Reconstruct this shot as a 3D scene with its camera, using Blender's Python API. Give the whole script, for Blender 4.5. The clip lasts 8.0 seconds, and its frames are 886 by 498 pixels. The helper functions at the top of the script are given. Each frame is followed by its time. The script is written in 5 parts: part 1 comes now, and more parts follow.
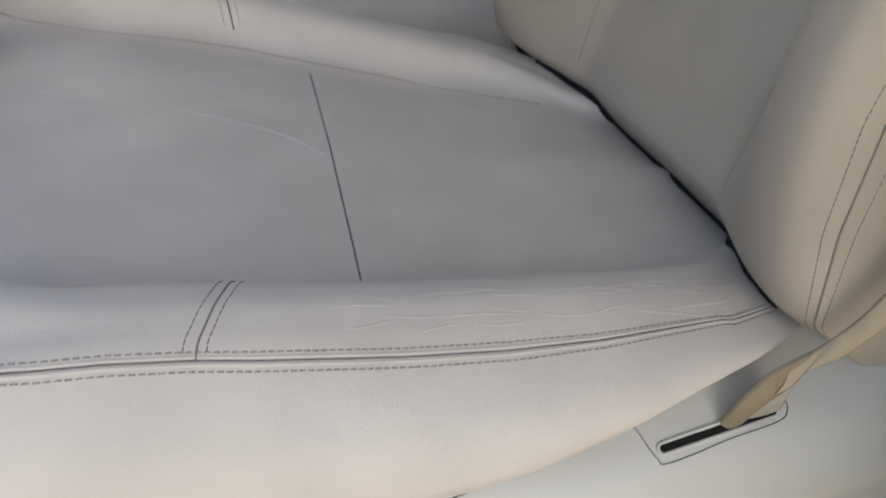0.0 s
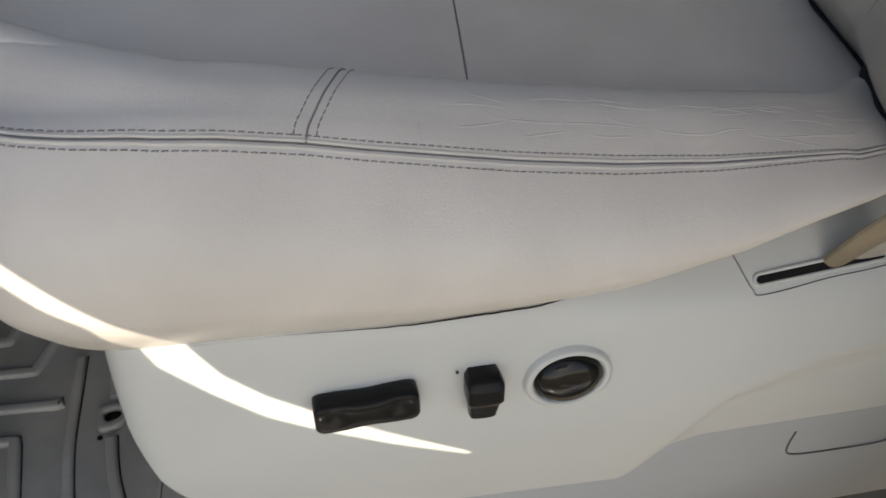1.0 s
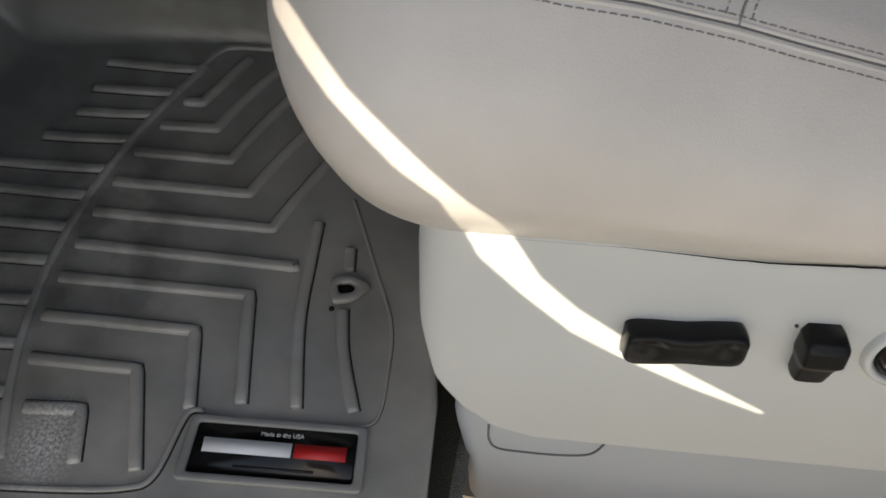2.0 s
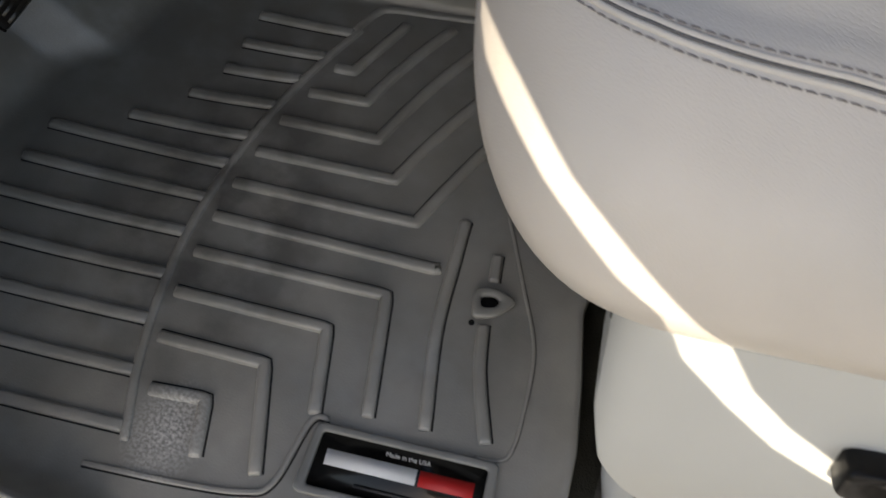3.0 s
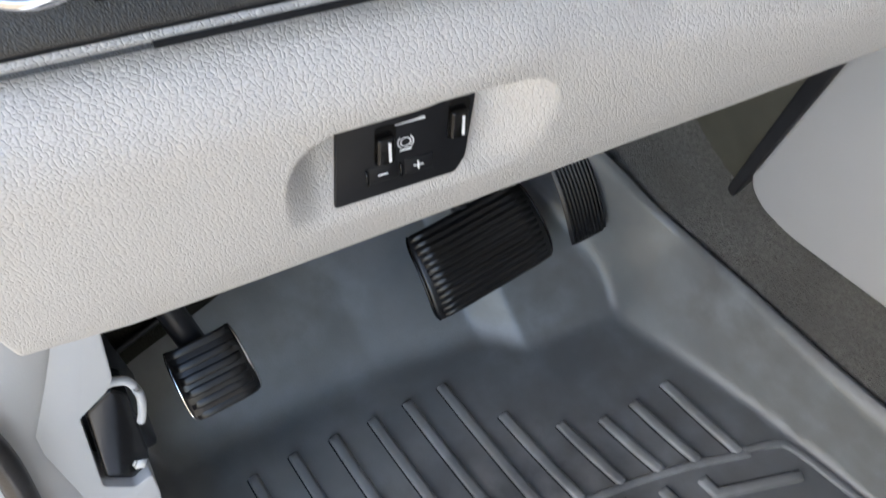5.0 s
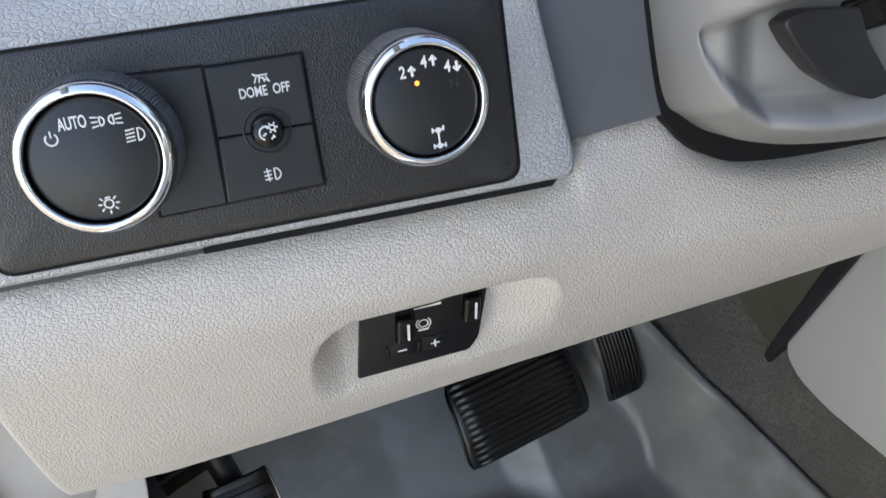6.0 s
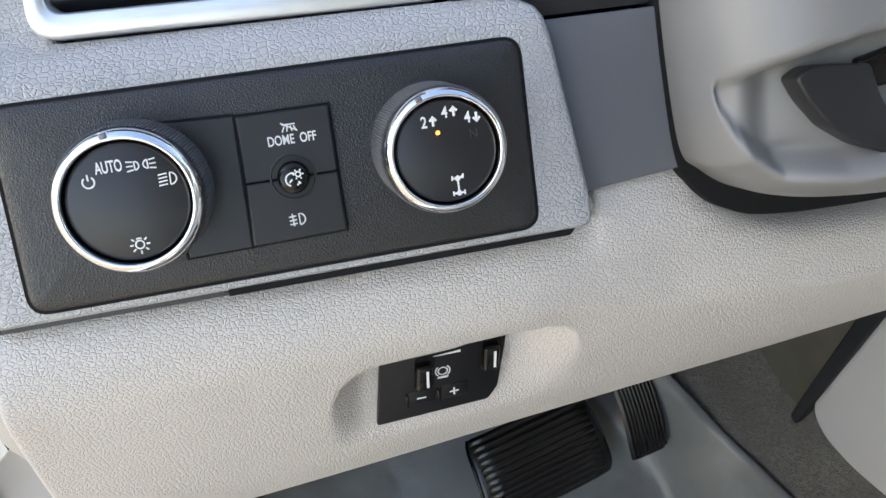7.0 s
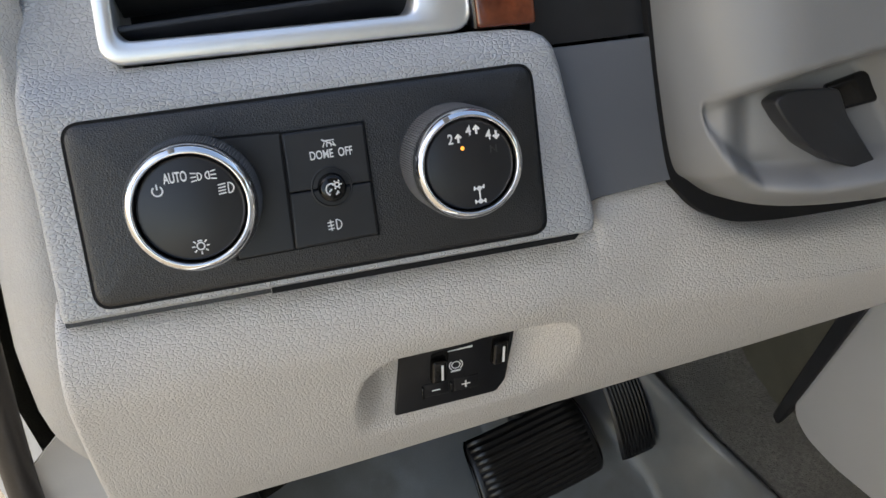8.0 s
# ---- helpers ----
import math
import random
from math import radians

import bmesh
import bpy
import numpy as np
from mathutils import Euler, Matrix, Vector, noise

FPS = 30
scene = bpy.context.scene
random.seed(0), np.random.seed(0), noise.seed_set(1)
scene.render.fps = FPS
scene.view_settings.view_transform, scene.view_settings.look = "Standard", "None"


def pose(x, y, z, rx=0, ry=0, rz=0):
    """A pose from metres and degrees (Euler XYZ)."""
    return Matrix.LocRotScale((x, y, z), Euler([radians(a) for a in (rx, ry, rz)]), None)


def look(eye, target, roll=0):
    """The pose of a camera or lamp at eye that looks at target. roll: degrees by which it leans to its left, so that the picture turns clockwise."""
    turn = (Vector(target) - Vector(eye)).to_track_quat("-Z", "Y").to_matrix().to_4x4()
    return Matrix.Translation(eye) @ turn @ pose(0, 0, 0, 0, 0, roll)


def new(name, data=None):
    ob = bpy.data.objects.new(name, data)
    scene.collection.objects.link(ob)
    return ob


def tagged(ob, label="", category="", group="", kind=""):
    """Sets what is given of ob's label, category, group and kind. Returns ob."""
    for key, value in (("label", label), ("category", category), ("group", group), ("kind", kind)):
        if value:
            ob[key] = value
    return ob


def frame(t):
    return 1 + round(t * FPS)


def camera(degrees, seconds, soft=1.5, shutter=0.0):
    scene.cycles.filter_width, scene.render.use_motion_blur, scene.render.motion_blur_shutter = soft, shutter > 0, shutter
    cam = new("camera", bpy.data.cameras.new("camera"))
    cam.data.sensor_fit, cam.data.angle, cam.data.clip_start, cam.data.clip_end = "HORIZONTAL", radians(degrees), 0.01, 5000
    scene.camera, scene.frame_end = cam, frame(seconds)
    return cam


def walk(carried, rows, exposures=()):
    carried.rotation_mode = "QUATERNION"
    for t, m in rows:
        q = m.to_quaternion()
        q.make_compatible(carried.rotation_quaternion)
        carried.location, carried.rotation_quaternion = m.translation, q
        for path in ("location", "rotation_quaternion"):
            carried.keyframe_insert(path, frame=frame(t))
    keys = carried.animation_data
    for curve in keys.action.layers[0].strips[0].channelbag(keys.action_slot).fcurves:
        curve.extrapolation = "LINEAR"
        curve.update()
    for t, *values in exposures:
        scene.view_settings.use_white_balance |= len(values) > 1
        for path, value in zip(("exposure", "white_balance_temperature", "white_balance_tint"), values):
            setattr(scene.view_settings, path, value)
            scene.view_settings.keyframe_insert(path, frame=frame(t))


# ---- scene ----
cam = camera(57.0, 8.0, shutter=0.22)
PATH = [
    (0, (-0.04, -0.581, 0.653), (0.338, 1.0, -0.512), 4.9),
    (0.5, (-0.04, -0.581, 0.653), (0.187, 0.833, -0.743), 5.2),
    (1, (-0.053, -0.582, 0.638), (0.119, 0.736, -0.856), 5.8),
    (1.5, (-0.137, -0.559, 0.614), (-0.078, 0.672, -0.961), 6.5),
    (1.7, (-0.157, -0.56, 0.595), (-0.165, 0.639, -1.006), 7.1),
    (2.8, (-0.203, -0.501, 0.567), (-0.462, 0.455, -1.17), 2.9),
    (3, (-0.229, -0.479, 0.563), (-0.52, 0.446, -1.186), 3.0),
    (3.5, (-0.272, -0.398, 0.564), (-0.691, 0.431, -1.208), 1.4),
    (4, (-0.283, -0.319, 0.576), (-0.959, 0.304, -1.201), -6.2),
    (4.5, (-0.293, -0.305, 0.63), (-1.228, 0.146, -1.079), -10.5),
    (5, (-0.3, -0.323, 0.68), (-1.479, 0.182, -0.855), -8.5),
    (5.2, (-0.296, -0.318, 0.687), (-1.553, 0.181, -0.786), -8.5),
    (6.3, (-0.28, -0.306, 0.721), (-1.76, 0.185, -0.532), -8.8),
    (6.5, (-0.28, -0.308, 0.717), (-1.785, 0.179, -0.506), -8.9),
    (7, (-0.274, -0.307, 0.717), (-1.813, 0.175, -0.467), -8.9),
    (7.5, (-0.266, -0.312, 0.72), (-1.812, 0.18, -0.449), -8.6),
    (8, (-0.252, -0.328, 0.735), (-1.792, 0.198, -0.429), -8.0),
]
EXPOSURES = [(0, 0.94, 7800, 11), (0.5, 0.56, 7750, 11), (1.0, 0.46, 7650, 10), (1.7, 0.36, 7700, 10), (2.8, 0.58, 8050, 11), (3.5, 0.96, 7950, 11), (4.0, 2.04, 7350, 11), (4.5, 2.69, 6850, 10), (5.2, 1.99, 6800, 11), (6.3, 1.89, 7100, 10), (7.0, 1.99, 7150, 10), (7.5, 1.88, 7300, 10), (8, 1.39, 7550, 10)]
walk(cam, [(t, look(eye, target, roll)) for t, eye, target, roll in PATH], EXPOSURES)

# ---- world, sun, exposure ----
world = bpy.data.worlds.new("world")
scene.world = world
world.use_nodes = True
wn = world.node_tree
SUN_DIR = Vector((-0.04, 0.72, -0.69)).normalized()      # the way the sunlight travels
sky = wn.nodes.new("ShaderNodeTexSky")
sky.sky_type, sky.sun_disc = "NISHITA", False
sky.sun_elevation, sky.sun_rotation = radians(41), math.atan2(-SUN_DIR.x, -SUN_DIR.y)
wn.nodes["Background"].inputs[1].default_value = 0.15
wn.links.new(sky.outputs[0], wn.nodes["Background"].inputs[0])
sun = new("sun", bpy.data.lights.new("sun", "SUN"))
sun.data.energy, sun.data.angle, sun.data.color = 5.5, radians(0.06), (1.0, 0.96, 0.89)
sun.matrix_world = look((0, 0, 3), Vector((0, 0, 3)) + SUN_DIR)


# ---- materials ----
def material(name, color, rough=0.5, metal=0.0, spec=0.5, coat=0.0):
    m = bpy.data.materials.new(name)
    m.use_nodes = True
    b = m.node_tree.nodes["Principled BSDF"]
    b.inputs["Base Color"].default_value = (*color, 1)
    b.inputs["Roughness"].default_value = rough
    b.inputs["Metallic"].default_value = metal
    b.inputs["Specular IOR Level"].default_value = spec
    b.inputs["Coat Weight"].default_value = coat
    return m


def coords(m, scale=(1, 1, 1)):
    nt = m.node_tree
    tc, mp = nt.nodes.new("ShaderNodeTexCoord"), nt.nodes.new("ShaderNodeMapping")
    mp.inputs["Scale"].default_value = scale
    nt.links.new(tc.outputs["Object"], mp.inputs[0])
    return mp.outputs[0]


def vary(m, amount, scale, tint=(1, 1, 1), detail=5.0, stretch=(1, 1, 1)):
    """Lays soft blotches of a second tone over the base colour, and moves the gloss with them."""
    nt = m.node_tree
    b = nt.nodes["Principled BSDF"]
    n = nt.nodes.new("ShaderNodeTexNoise")
    n.inputs["Scale"].default_value, n.inputs["Detail"].default_value = scale, detail
    nt.links.new(coords(m, stretch), n.inputs[0])
    ramp = nt.nodes.new("ShaderNodeMapRange")
    ramp.inputs[1].default_value, ramp.inputs[2].default_value = 0.35, 0.68
    nt.links.new(n.outputs[0], ramp.inputs[0])
    mix = nt.nodes.new("ShaderNodeMix")
    mix.data_type = "RGBA"
    c = b.inputs["Base Color"].default_value
    old = b.inputs["Base Color"].links[0].from_socket if b.inputs["Base Color"].links else None
    if old:
        nt.links.new(old, mix.inputs[6])
    else:
        mix.inputs[6].default_value = c
    mix.inputs[7].default_value = (c[0] * (1 - amount) * tint[0], c[1] * (1 - amount) * tint[1], c[2] * (1 - amount) * tint[2], 1)
    nt.links.new(ramp.outputs[0], mix.inputs[0])
    nt.links.new(mix.outputs[2], b.inputs["Base Color"])
    r = b.inputs["Roughness"]
    if not r.links:
        rr = nt.nodes.new("ShaderNodeMapRange")
        rr.inputs[3].default_value, rr.inputs[4].default_value = r.default_value * 0.88, min(1, r.default_value * 1.12)
        nt.links.new(n.outputs[0], rr.inputs[0])
        nt.links.new(rr.outputs[0], r)
    return m


def bump(m, kind, scale, strength, distance=0.001, stretch=(1, 1, 1), detail=2.0, smooth=0.5):
    nt = m.node_tree
    b = nt.nodes["Principled BSDF"]
    if kind == "cells":
        t = nt.nodes.new("ShaderNodeTexVoronoi")
        t.feature = "DISTANCE_TO_EDGE"
        t.inputs["Scale"].default_value = scale
        wob = nt.nodes.new("ShaderNodeTexNoise")
        wob.inputs["Scale"].default_value = scale * 0.7
        add = nt.nodes.new("ShaderNodeVectorMath")
        add.operation = "MULTIPLY_ADD"
        add.inputs[1].default_value = (0.6 / scale,) * 3
        at = coords(m, stretch)
        nt.links.new(at, wob.inputs[0])
        nt.links.new(wob.outputs[1], add.inputs[0])
        nt.links.new(at, add.inputs[2])
        nt.links.new(add.outputs[0], t.inputs[0])
        ramp = nt.nodes.new("ShaderNodeMapRange")
        ramp.interpolation_type = "SMOOTHSTEP"
        ramp.inputs[2].default_value = smooth
        nt.links.new(t.outputs[0], ramp.inputs[0])
        height = ramp.outputs[0]
    else:
        t = nt.nodes.new("ShaderNodeTexNoise")
        t.inputs["Scale"].default_value, t.inputs["Detail"].default_value = scale, detail
        nt.links.new(coords(m, stretch), t.inputs[0])
        height = t.outputs[0]
    bp = nt.nodes.new("ShaderNodeBump")
    bp.inputs["Strength"].default_value, bp.inputs["Distance"].default_value = strength, distance
    nt.links.new(height, bp.inputs["Height"])
    if b.inputs["Normal"].links:
        nt.links.new(b.inputs["Normal"].links[0].from_socket, bp.inputs["Normal"])
    nt.links.new(bp.outputs[0], b.inputs["Normal"])
    return m


LEATHER = bump(bump(vary(material("grey_leather", (0.61, 0.572, 0.53), 0.37, spec=0.5), 0.10, 14), "cells", 640, 0.16, 0.0005, smooth=0.25), "noise", 45, 0.12, 0.004)
# cushion leather darkened and warmed to paint the backrest's dim, warm light
SHADED_LEATHER = bump(bump(vary(material("leather_toned_for_shade", (0.44, 0.39, 0.33), 0.40, spec=0.45), 0.12, 12), "cells", 640, 0.09, 0.0005, smooth=0.25), "noise", 30, 0.14, 0.004)
TRIM = bump(vary(material("light_grey_trim_plastic", (0.58, 0.57, 0.555), 0.45, spec=0.4), 0.06, 7), "noise", 900, 0.12, 0.0004)
SHIELD = bump(vary(material("grey_shield_plastic", (0.525, 0.535, 0.52), 0.40, spec=0.45), 0.06, 7), "noise", 900, 0.12, 0.0004)
BASE = bump(vary(material("blue_grey_base_plastic", (0.40, 0.425, 0.45), 0.42, spec=0.45), 0.06, 7), "noise", 900, 0.12, 0.0004)
BOLSTER = bump(bump(vary(material("grained_light_vinyl", (0.60, 0.567, 0.53), 0.46, spec=0.4), 0.06, 8), "cells", 660, 0.75, 0.0005, stretch=(1, 0.85, 1.15), smooth=0.20), "noise", 1500, 0.15, 0.0004)
POD = bump(bump(vary(material("grained_grey_vinyl", (0.42, 0.422, 0.426), 0.34, spec=0.6), 0.10, 12), "cells", 540, 0.65, 0.0006, stretch=(0.85, 1.2, 1), smooth=0.20), "noise", 1400, 0.15, 0.0004)
CAP = bump(bump(vary(material("grained_pale_vinyl", (0.40, 0.385, 0.365), 0.45, spec=0.45), 0.08, 12), "cells", 600, 0.5, 0.0005, smooth=0.20), "noise", 1400, 0.15, 0.0004)
SLATE = bump(material("smooth_slate_plastic", (0.12, 0.126, 0.138), 0.5, spec=0.35), "noise", 1100, 0.15, 0.0004)
CONSOLE = bump(vary(material("mid_grey_console_plastic", (0.42, 0.42, 0.42), 0.5, spec=0.35), 0.06, 8), "noise", 900, 0.1, 0.0004)
COLUMN = bump(vary(material("grey_column_plastic", (0.19, 0.189, 0.187), 0.38, spec=0.45), 0.08, 9), "noise", 900, 0.1, 0.0004)
BEZEL = bump(vary(material("black_bezel_plastic", (0.015, 0.0155, 0.017), 0.33, spec=0.6), 0.3, 25), "cells", 1100, 0.40, 0.0003, smooth=0.35)
BLACK = vary(material("satin_black_plastic", (0.019, 0.0195, 0.022), 0.38, spec=0.45), 0.3, 40)
PLATE = vary(material("satin_module_plastic", (0.0075, 0.0078, 0.0095), 0.45, spec=0.32), 0.3, 40)
GLOSS = vary(material("glossy_black_plastic", (0.006, 0.0056, 0.0056), 0.16, spec=0.35), 0.3, 30)
SWITCH = vary(material("satin_switch_plastic", (0.006, 0.0062, 0.007), 0.32, spec=0.2), 0.3, 40)
DIAL = vary(material("dial_face_black", (0.015, 0.0155, 0.018), 0.34, spec=0.5), 0.3, 60)
CHROME = vary(material("chrome", (0.82, 0.82, 0.83), 0.06, 1.0), 0.08, 80)
SKIRT = vary(material("satin_knob_skirt", (0.19, 0.19, 0.195), 0.40, 0.3), 0.2, 60)
SATIN = vary(material("satin_silver", (0.80, 0.81, 0.82), 0.34, 0.8), 0.08, 40)
SEAL = bump(vary(material("seal_rubber", (0.030, 0.026, 0.024), 0.38, spec=0.45), 0.3, 30), "noise", 500, 0.2, 0.0006)
WHITE = material("white_print", (0.75, 0.75, 0.74), 0.5)
DIM = material("faint_print", (0.035, 0.035, 0.036), 0.5)
AMBER = material("amber_light", (0.8, 0.3, 0.05), 0.4)
AMBER.node_tree.nodes["Principled BSDF"].inputs["Emission Color"].default_value = (1.0, 0.38, 0.06, 1)
AMBER.node_tree.nodes["Principled BSDF"].inputs["Emission Strength"].default_value = 0.6
RED = material("red_print", (0.55, 0.02, 0.02), 0.4)
def dust_and_light(m, color, y_dim, y_bright, most):
    """Patchy dust, paler towards the door to paint the light that falls in there."""
    nt = m.node_tree
    b = nt.nodes["Principled BSDF"]
    at = coords(m)
    sep, ramp, n, patch, mul, mix = [nt.nodes.new("ShaderNode" + k) for k in ("SeparateXYZ", "MapRange", "TexNoise", "MapRange", "Math", "Mix")]
    nt.links.new(at, sep.inputs[0])
    away = nt.nodes.new("ShaderNodeMath")
    away.operation, away.inputs[1].default_value = "MULTIPLY_ADD", -0.5
    nt.links.new(sep.outputs[0], away.inputs[0])
    nt.links.new(sep.outputs[1], away.inputs[2])
    nt.links.new(away.outputs[0], ramp.inputs[0])
    ramp.inputs[1].default_value, ramp.inputs[2].default_value = y_dim, y_bright
    n.inputs["Scale"].default_value, n.inputs["Detail"].default_value = 13, 6
    nt.links.new(at, n.inputs[0])
    nt.links.new(n.outputs[0], patch.inputs[0])
    patch.inputs[1].default_value, patch.inputs[2].default_value, patch.inputs[3].default_value, patch.inputs[4].default_value = 0.3, 0.7, 0.35 * most, most
    mul.operation = "MULTIPLY"
    nt.links.new(ramp.outputs[0], mul.inputs[0])
    nt.links.new(patch.outputs[0], mul.inputs[1])
    mix.data_type = "RGBA"
    nt.links.new(mul.outputs[0], mix.inputs[0])
    nt.links.new(b.inputs["Base Color"].links[0].from_socket, mix.inputs[6])
    mix.inputs[7].default_value = (*color, 1)
    nt.links.new(mix.outputs[2], b.inputs["Base Color"])
    return m



def spotted(m, color, centre, size, most, grain):
    """A soiled or pale spot, broken up by grain."""
    nt = m.node_tree
    b = nt.nodes["Principled BSDF"]
    at = coords(m)
    off, far, ramp, n, patch, mul, mix = [nt.nodes.new("ShaderNode" + k) for k in ("VectorMath", "VectorMath", "MapRange", "TexNoise", "MapRange", "Math", "Mix")]
    off.operation, far.operation, mul.operation, mix.data_type = "MULTIPLY_ADD", "LENGTH", "MULTIPLY", "RGBA"
    off.inputs[1].default_value = (1 / size[0], 1 / size[1], 0)
    off.inputs[2].default_value = (-centre[0] / size[0], -centre[1] / size[1], 0)
    nt.links.new(at, off.inputs[0])
    nt.links.new(off.outputs[0], far.inputs[0])
    nt.links.new(far.outputs["Value"], ramp.inputs[0])
    ramp.inputs[1].default_value, ramp.inputs[2].default_value, ramp.inputs[3].default_value, ramp.inputs[4].default_value = 0.2, 1.0, 1.0, 0.0
    n.inputs["Scale"].default_value, n.inputs["Detail"].default_value = grain, 5
    nt.links.new(at, n.inputs[0])
    nt.links.new(n.outputs[0], patch.inputs[0])
    patch.inputs[1].default_value, patch.inputs[2].default_value, patch.inputs[4].default_value = 0.40, 0.62, most
    nt.links.new(ramp.outputs[0], mul.inputs[0])
    nt.links.new(patch.outputs[0], mul.inputs[1])
    nt.links.new(mul.outputs[0], mix.inputs[0])
    nt.links.new(b.inputs["Base Color"].links[0].from_socket, mix.inputs[6])
    mix.inputs[7].default_value = (*color, 1)
    nt.links.new(mix.outputs[2], b.inputs["Base Color"])
    return m


def rubber(name, color):
    m = vary(vary(material(name, color, 0.33, spec=0.55), 0.42, 11, (1.0, 1.0, 0.96)), 0.34, 38, (1.05, 1.0, 0.95))
    m = dust_and_light(m, (0.46, 0.432, 0.38), 0.245, -0.22, 0.80)
    m = spotted(m, (0.035, 0.035, 0.033), SPOT_DARK, (0.15, 0.22), 0.7, 24)
    m = spotted(m, (0.72, 0.70, 0.66), SPOT_LIGHT, (0.032, 0.042), 0.9, 420)
    return bump(bump(m, "noise", 700, 0.35, 0.0006), "noise", 25, 0.12, 0.004)


SPOT_DARK, SPOT_LIGHT = (-0.50, -0.20), (-0.452, -0.386)     # a soiled stretch by the spine, a pale speckled spot near the heel
RUBBER = rubber("dark_rubber", (0.185, 0.198, 0.203))
# the ribs take a paler rubber than the tray
RIB = rubber("pale_rib_rubber", (0.26, 0.272, 0.275))
# near-black tone for lines that paint the shade and dirt beside the ribs
CREASE_SHADE = vary(material("crease_shade_and_dirt", (0.030, 0.030, 0.030), 0.8, spec=0.2), 0.3, 90)
PEDAL = bump(vary(material("pedal_rubber", (0.010, 0.010, 0.011), 0.30, spec=0.5), 0.3, 40), "noise", 500, 0.2, 0.0005)
CARPET = bump(bump(vary(vary(material("grey_carpet", (0.17, 0.165, 0.152), 0.95, spec=0.1), 0.3, 18), 0.35, 300), "noise", 900, 1.0, 0.003), "noise", 120, 0.4, 0.003)
# one webbing in two tones: darker for its shaded part, paler for its sunlit part
BELT_SHADED = bump(vary(material("tan_webbing_shaded", (0.28, 0.228, 0.16), 0.6, spec=0.3), 0.25, 30), "noise", 300, 0.5, 0.0012, stretch=(6, 0.4, 1))
BELT_SUNLIT = bump(vary(material("tan_webbing_sunlit", (0.42, 0.35, 0.26), 0.6, spec=0.3), 0.2, 30), "noise", 300, 0.5, 0.0010, stretch=(6, 0.4, 1))
BELT_BACK = bump(bump(vary(material("pale_webbing_back", (0.46, 0.43, 0.39), 0.65, spec=0.3), 0.2, 60), "cells", 700, 0.6, 0.0010), "noise", 400, 0.3, 0.0008)
THREAD = material("grey_thread", (0.235, 0.215, 0.212), 0.7)
PALE_SEAM = material("pale_seam_fold", (0.36, 0.325, 0.285), 0.7)
SOFT_SEAM = material("soft_seam_fold", (0.22, 0.20, 0.195), 0.7)
GROOVE = material("seam_shadow_thread", (0.13, 0.124, 0.124), 0.8)
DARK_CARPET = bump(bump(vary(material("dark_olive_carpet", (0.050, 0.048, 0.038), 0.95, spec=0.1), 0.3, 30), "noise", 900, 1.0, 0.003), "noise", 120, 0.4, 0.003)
OLIVE = bump(vary(material("olive_grey_panel", (0.075, 0.072, 0.055), 0.6), 0.25, 20), "noise", 600, 0.3, 0.0006)
# near-black fill, also laid as painted shade in gaps and behind the cushion
DARK = material("near_black_fill", (0.009, 0.009, 0.0095), 0.8, spec=0.2)
WOOD = material("burl_wood", (0.22, 0.045, 0.015), 0.18, coat=0.6)
vary(vary(WOOD, 0.75, 60, (1, 0.8, 0.7), stretch=(1, 1, 3)), 0.5, 220)
PAINT = vary(material("body_paint", (0.62, 0.63, 0.64), 0.3, coat=0.4), 0.05, 4)
CONCRETE = bump(vary(material("grey_concrete", (0.180, 0.157, 0.124), 0.9), 0.25, 6), "noise", 160, 0.5, 0.006)
HEADLINER = bump(vary(material("headliner_cloth", (0.50, 0.49, 0.47), 0.9), 0.06, 20), "noise", 700, 0.4, 0.001)


# ---- building helpers ----
def part(name, bm, mat, parent=None, label="", smooth=True, m=None, sheet=False):
    me = bpy.data.meshes.new(name)
    if not sheet:
        bmesh.ops.recalc_face_normals(bm, faces=bm.faces[:])
    bm.to_mesh(me)
    bm.free()
    for p in me.polygons:
        p.use_smooth = smooth
    me.materials.append(mat)
    ob = new(name, me)
    if parent:
        ob.parent = parent
    if m is not None:
        ob.matrix_basis = m
    if label:
        ob["label"] = label
    return ob


def thing(name, m, label, category, group="", kind=""):
    return tagged(new(name), label, category, group, kind) if m is None else place(tagged(new(name), label, category, group, kind), m)


def place(ob, m):
    ob.matrix_basis = m
    return ob


def bevel(ob, width, segments=3, angle=40):
    b = ob.modifiers.new("bevel", "BEVEL")
    b.width, b.segments, b.limit_method, b.angle_limit = width, segments, "ANGLE", radians(angle)
    b.harden_normals = False
    return ob


def catmull(points, n):
    """A smooth row of n points through the given ones."""
    p = np.array(points, float)
    p = np.vstack([2 * p[0] - p[1], p, 2 * p[-1] - p[-2]])
    out = []
    for t in np.linspace(0, len(points) - 1, n):
        i = min(int(t), len(points) - 2)
        f = t - i
        a, b, c, d = p[i:i + 4]
        out.append(0.5 * (2 * b + (c - a) * f + (2 * a - 5 * b + 4 * c - d) * f * f + (3 * b - a - 3 * c + d) * f ** 3))
    return np.array(out)


def skin(rows, closed=False, caps=False):
    """A sheet through rows of points; closed: each row is a loop."""
    bm = bmesh.new()
    vs = [[bm.verts.new(p) for p in row] for row in rows]
    n = len(rows[0])
    for a, b in zip(vs, vs[1:]):
        for i in range(n if closed else n - 1):
            j = (i + 1) % n
            bm.faces.new((a[i], a[j], b[j], b[i]))
    if caps:
        bm.faces.new(vs[0][::-1])
        bm.faces.new(vs[-1])
    return bm


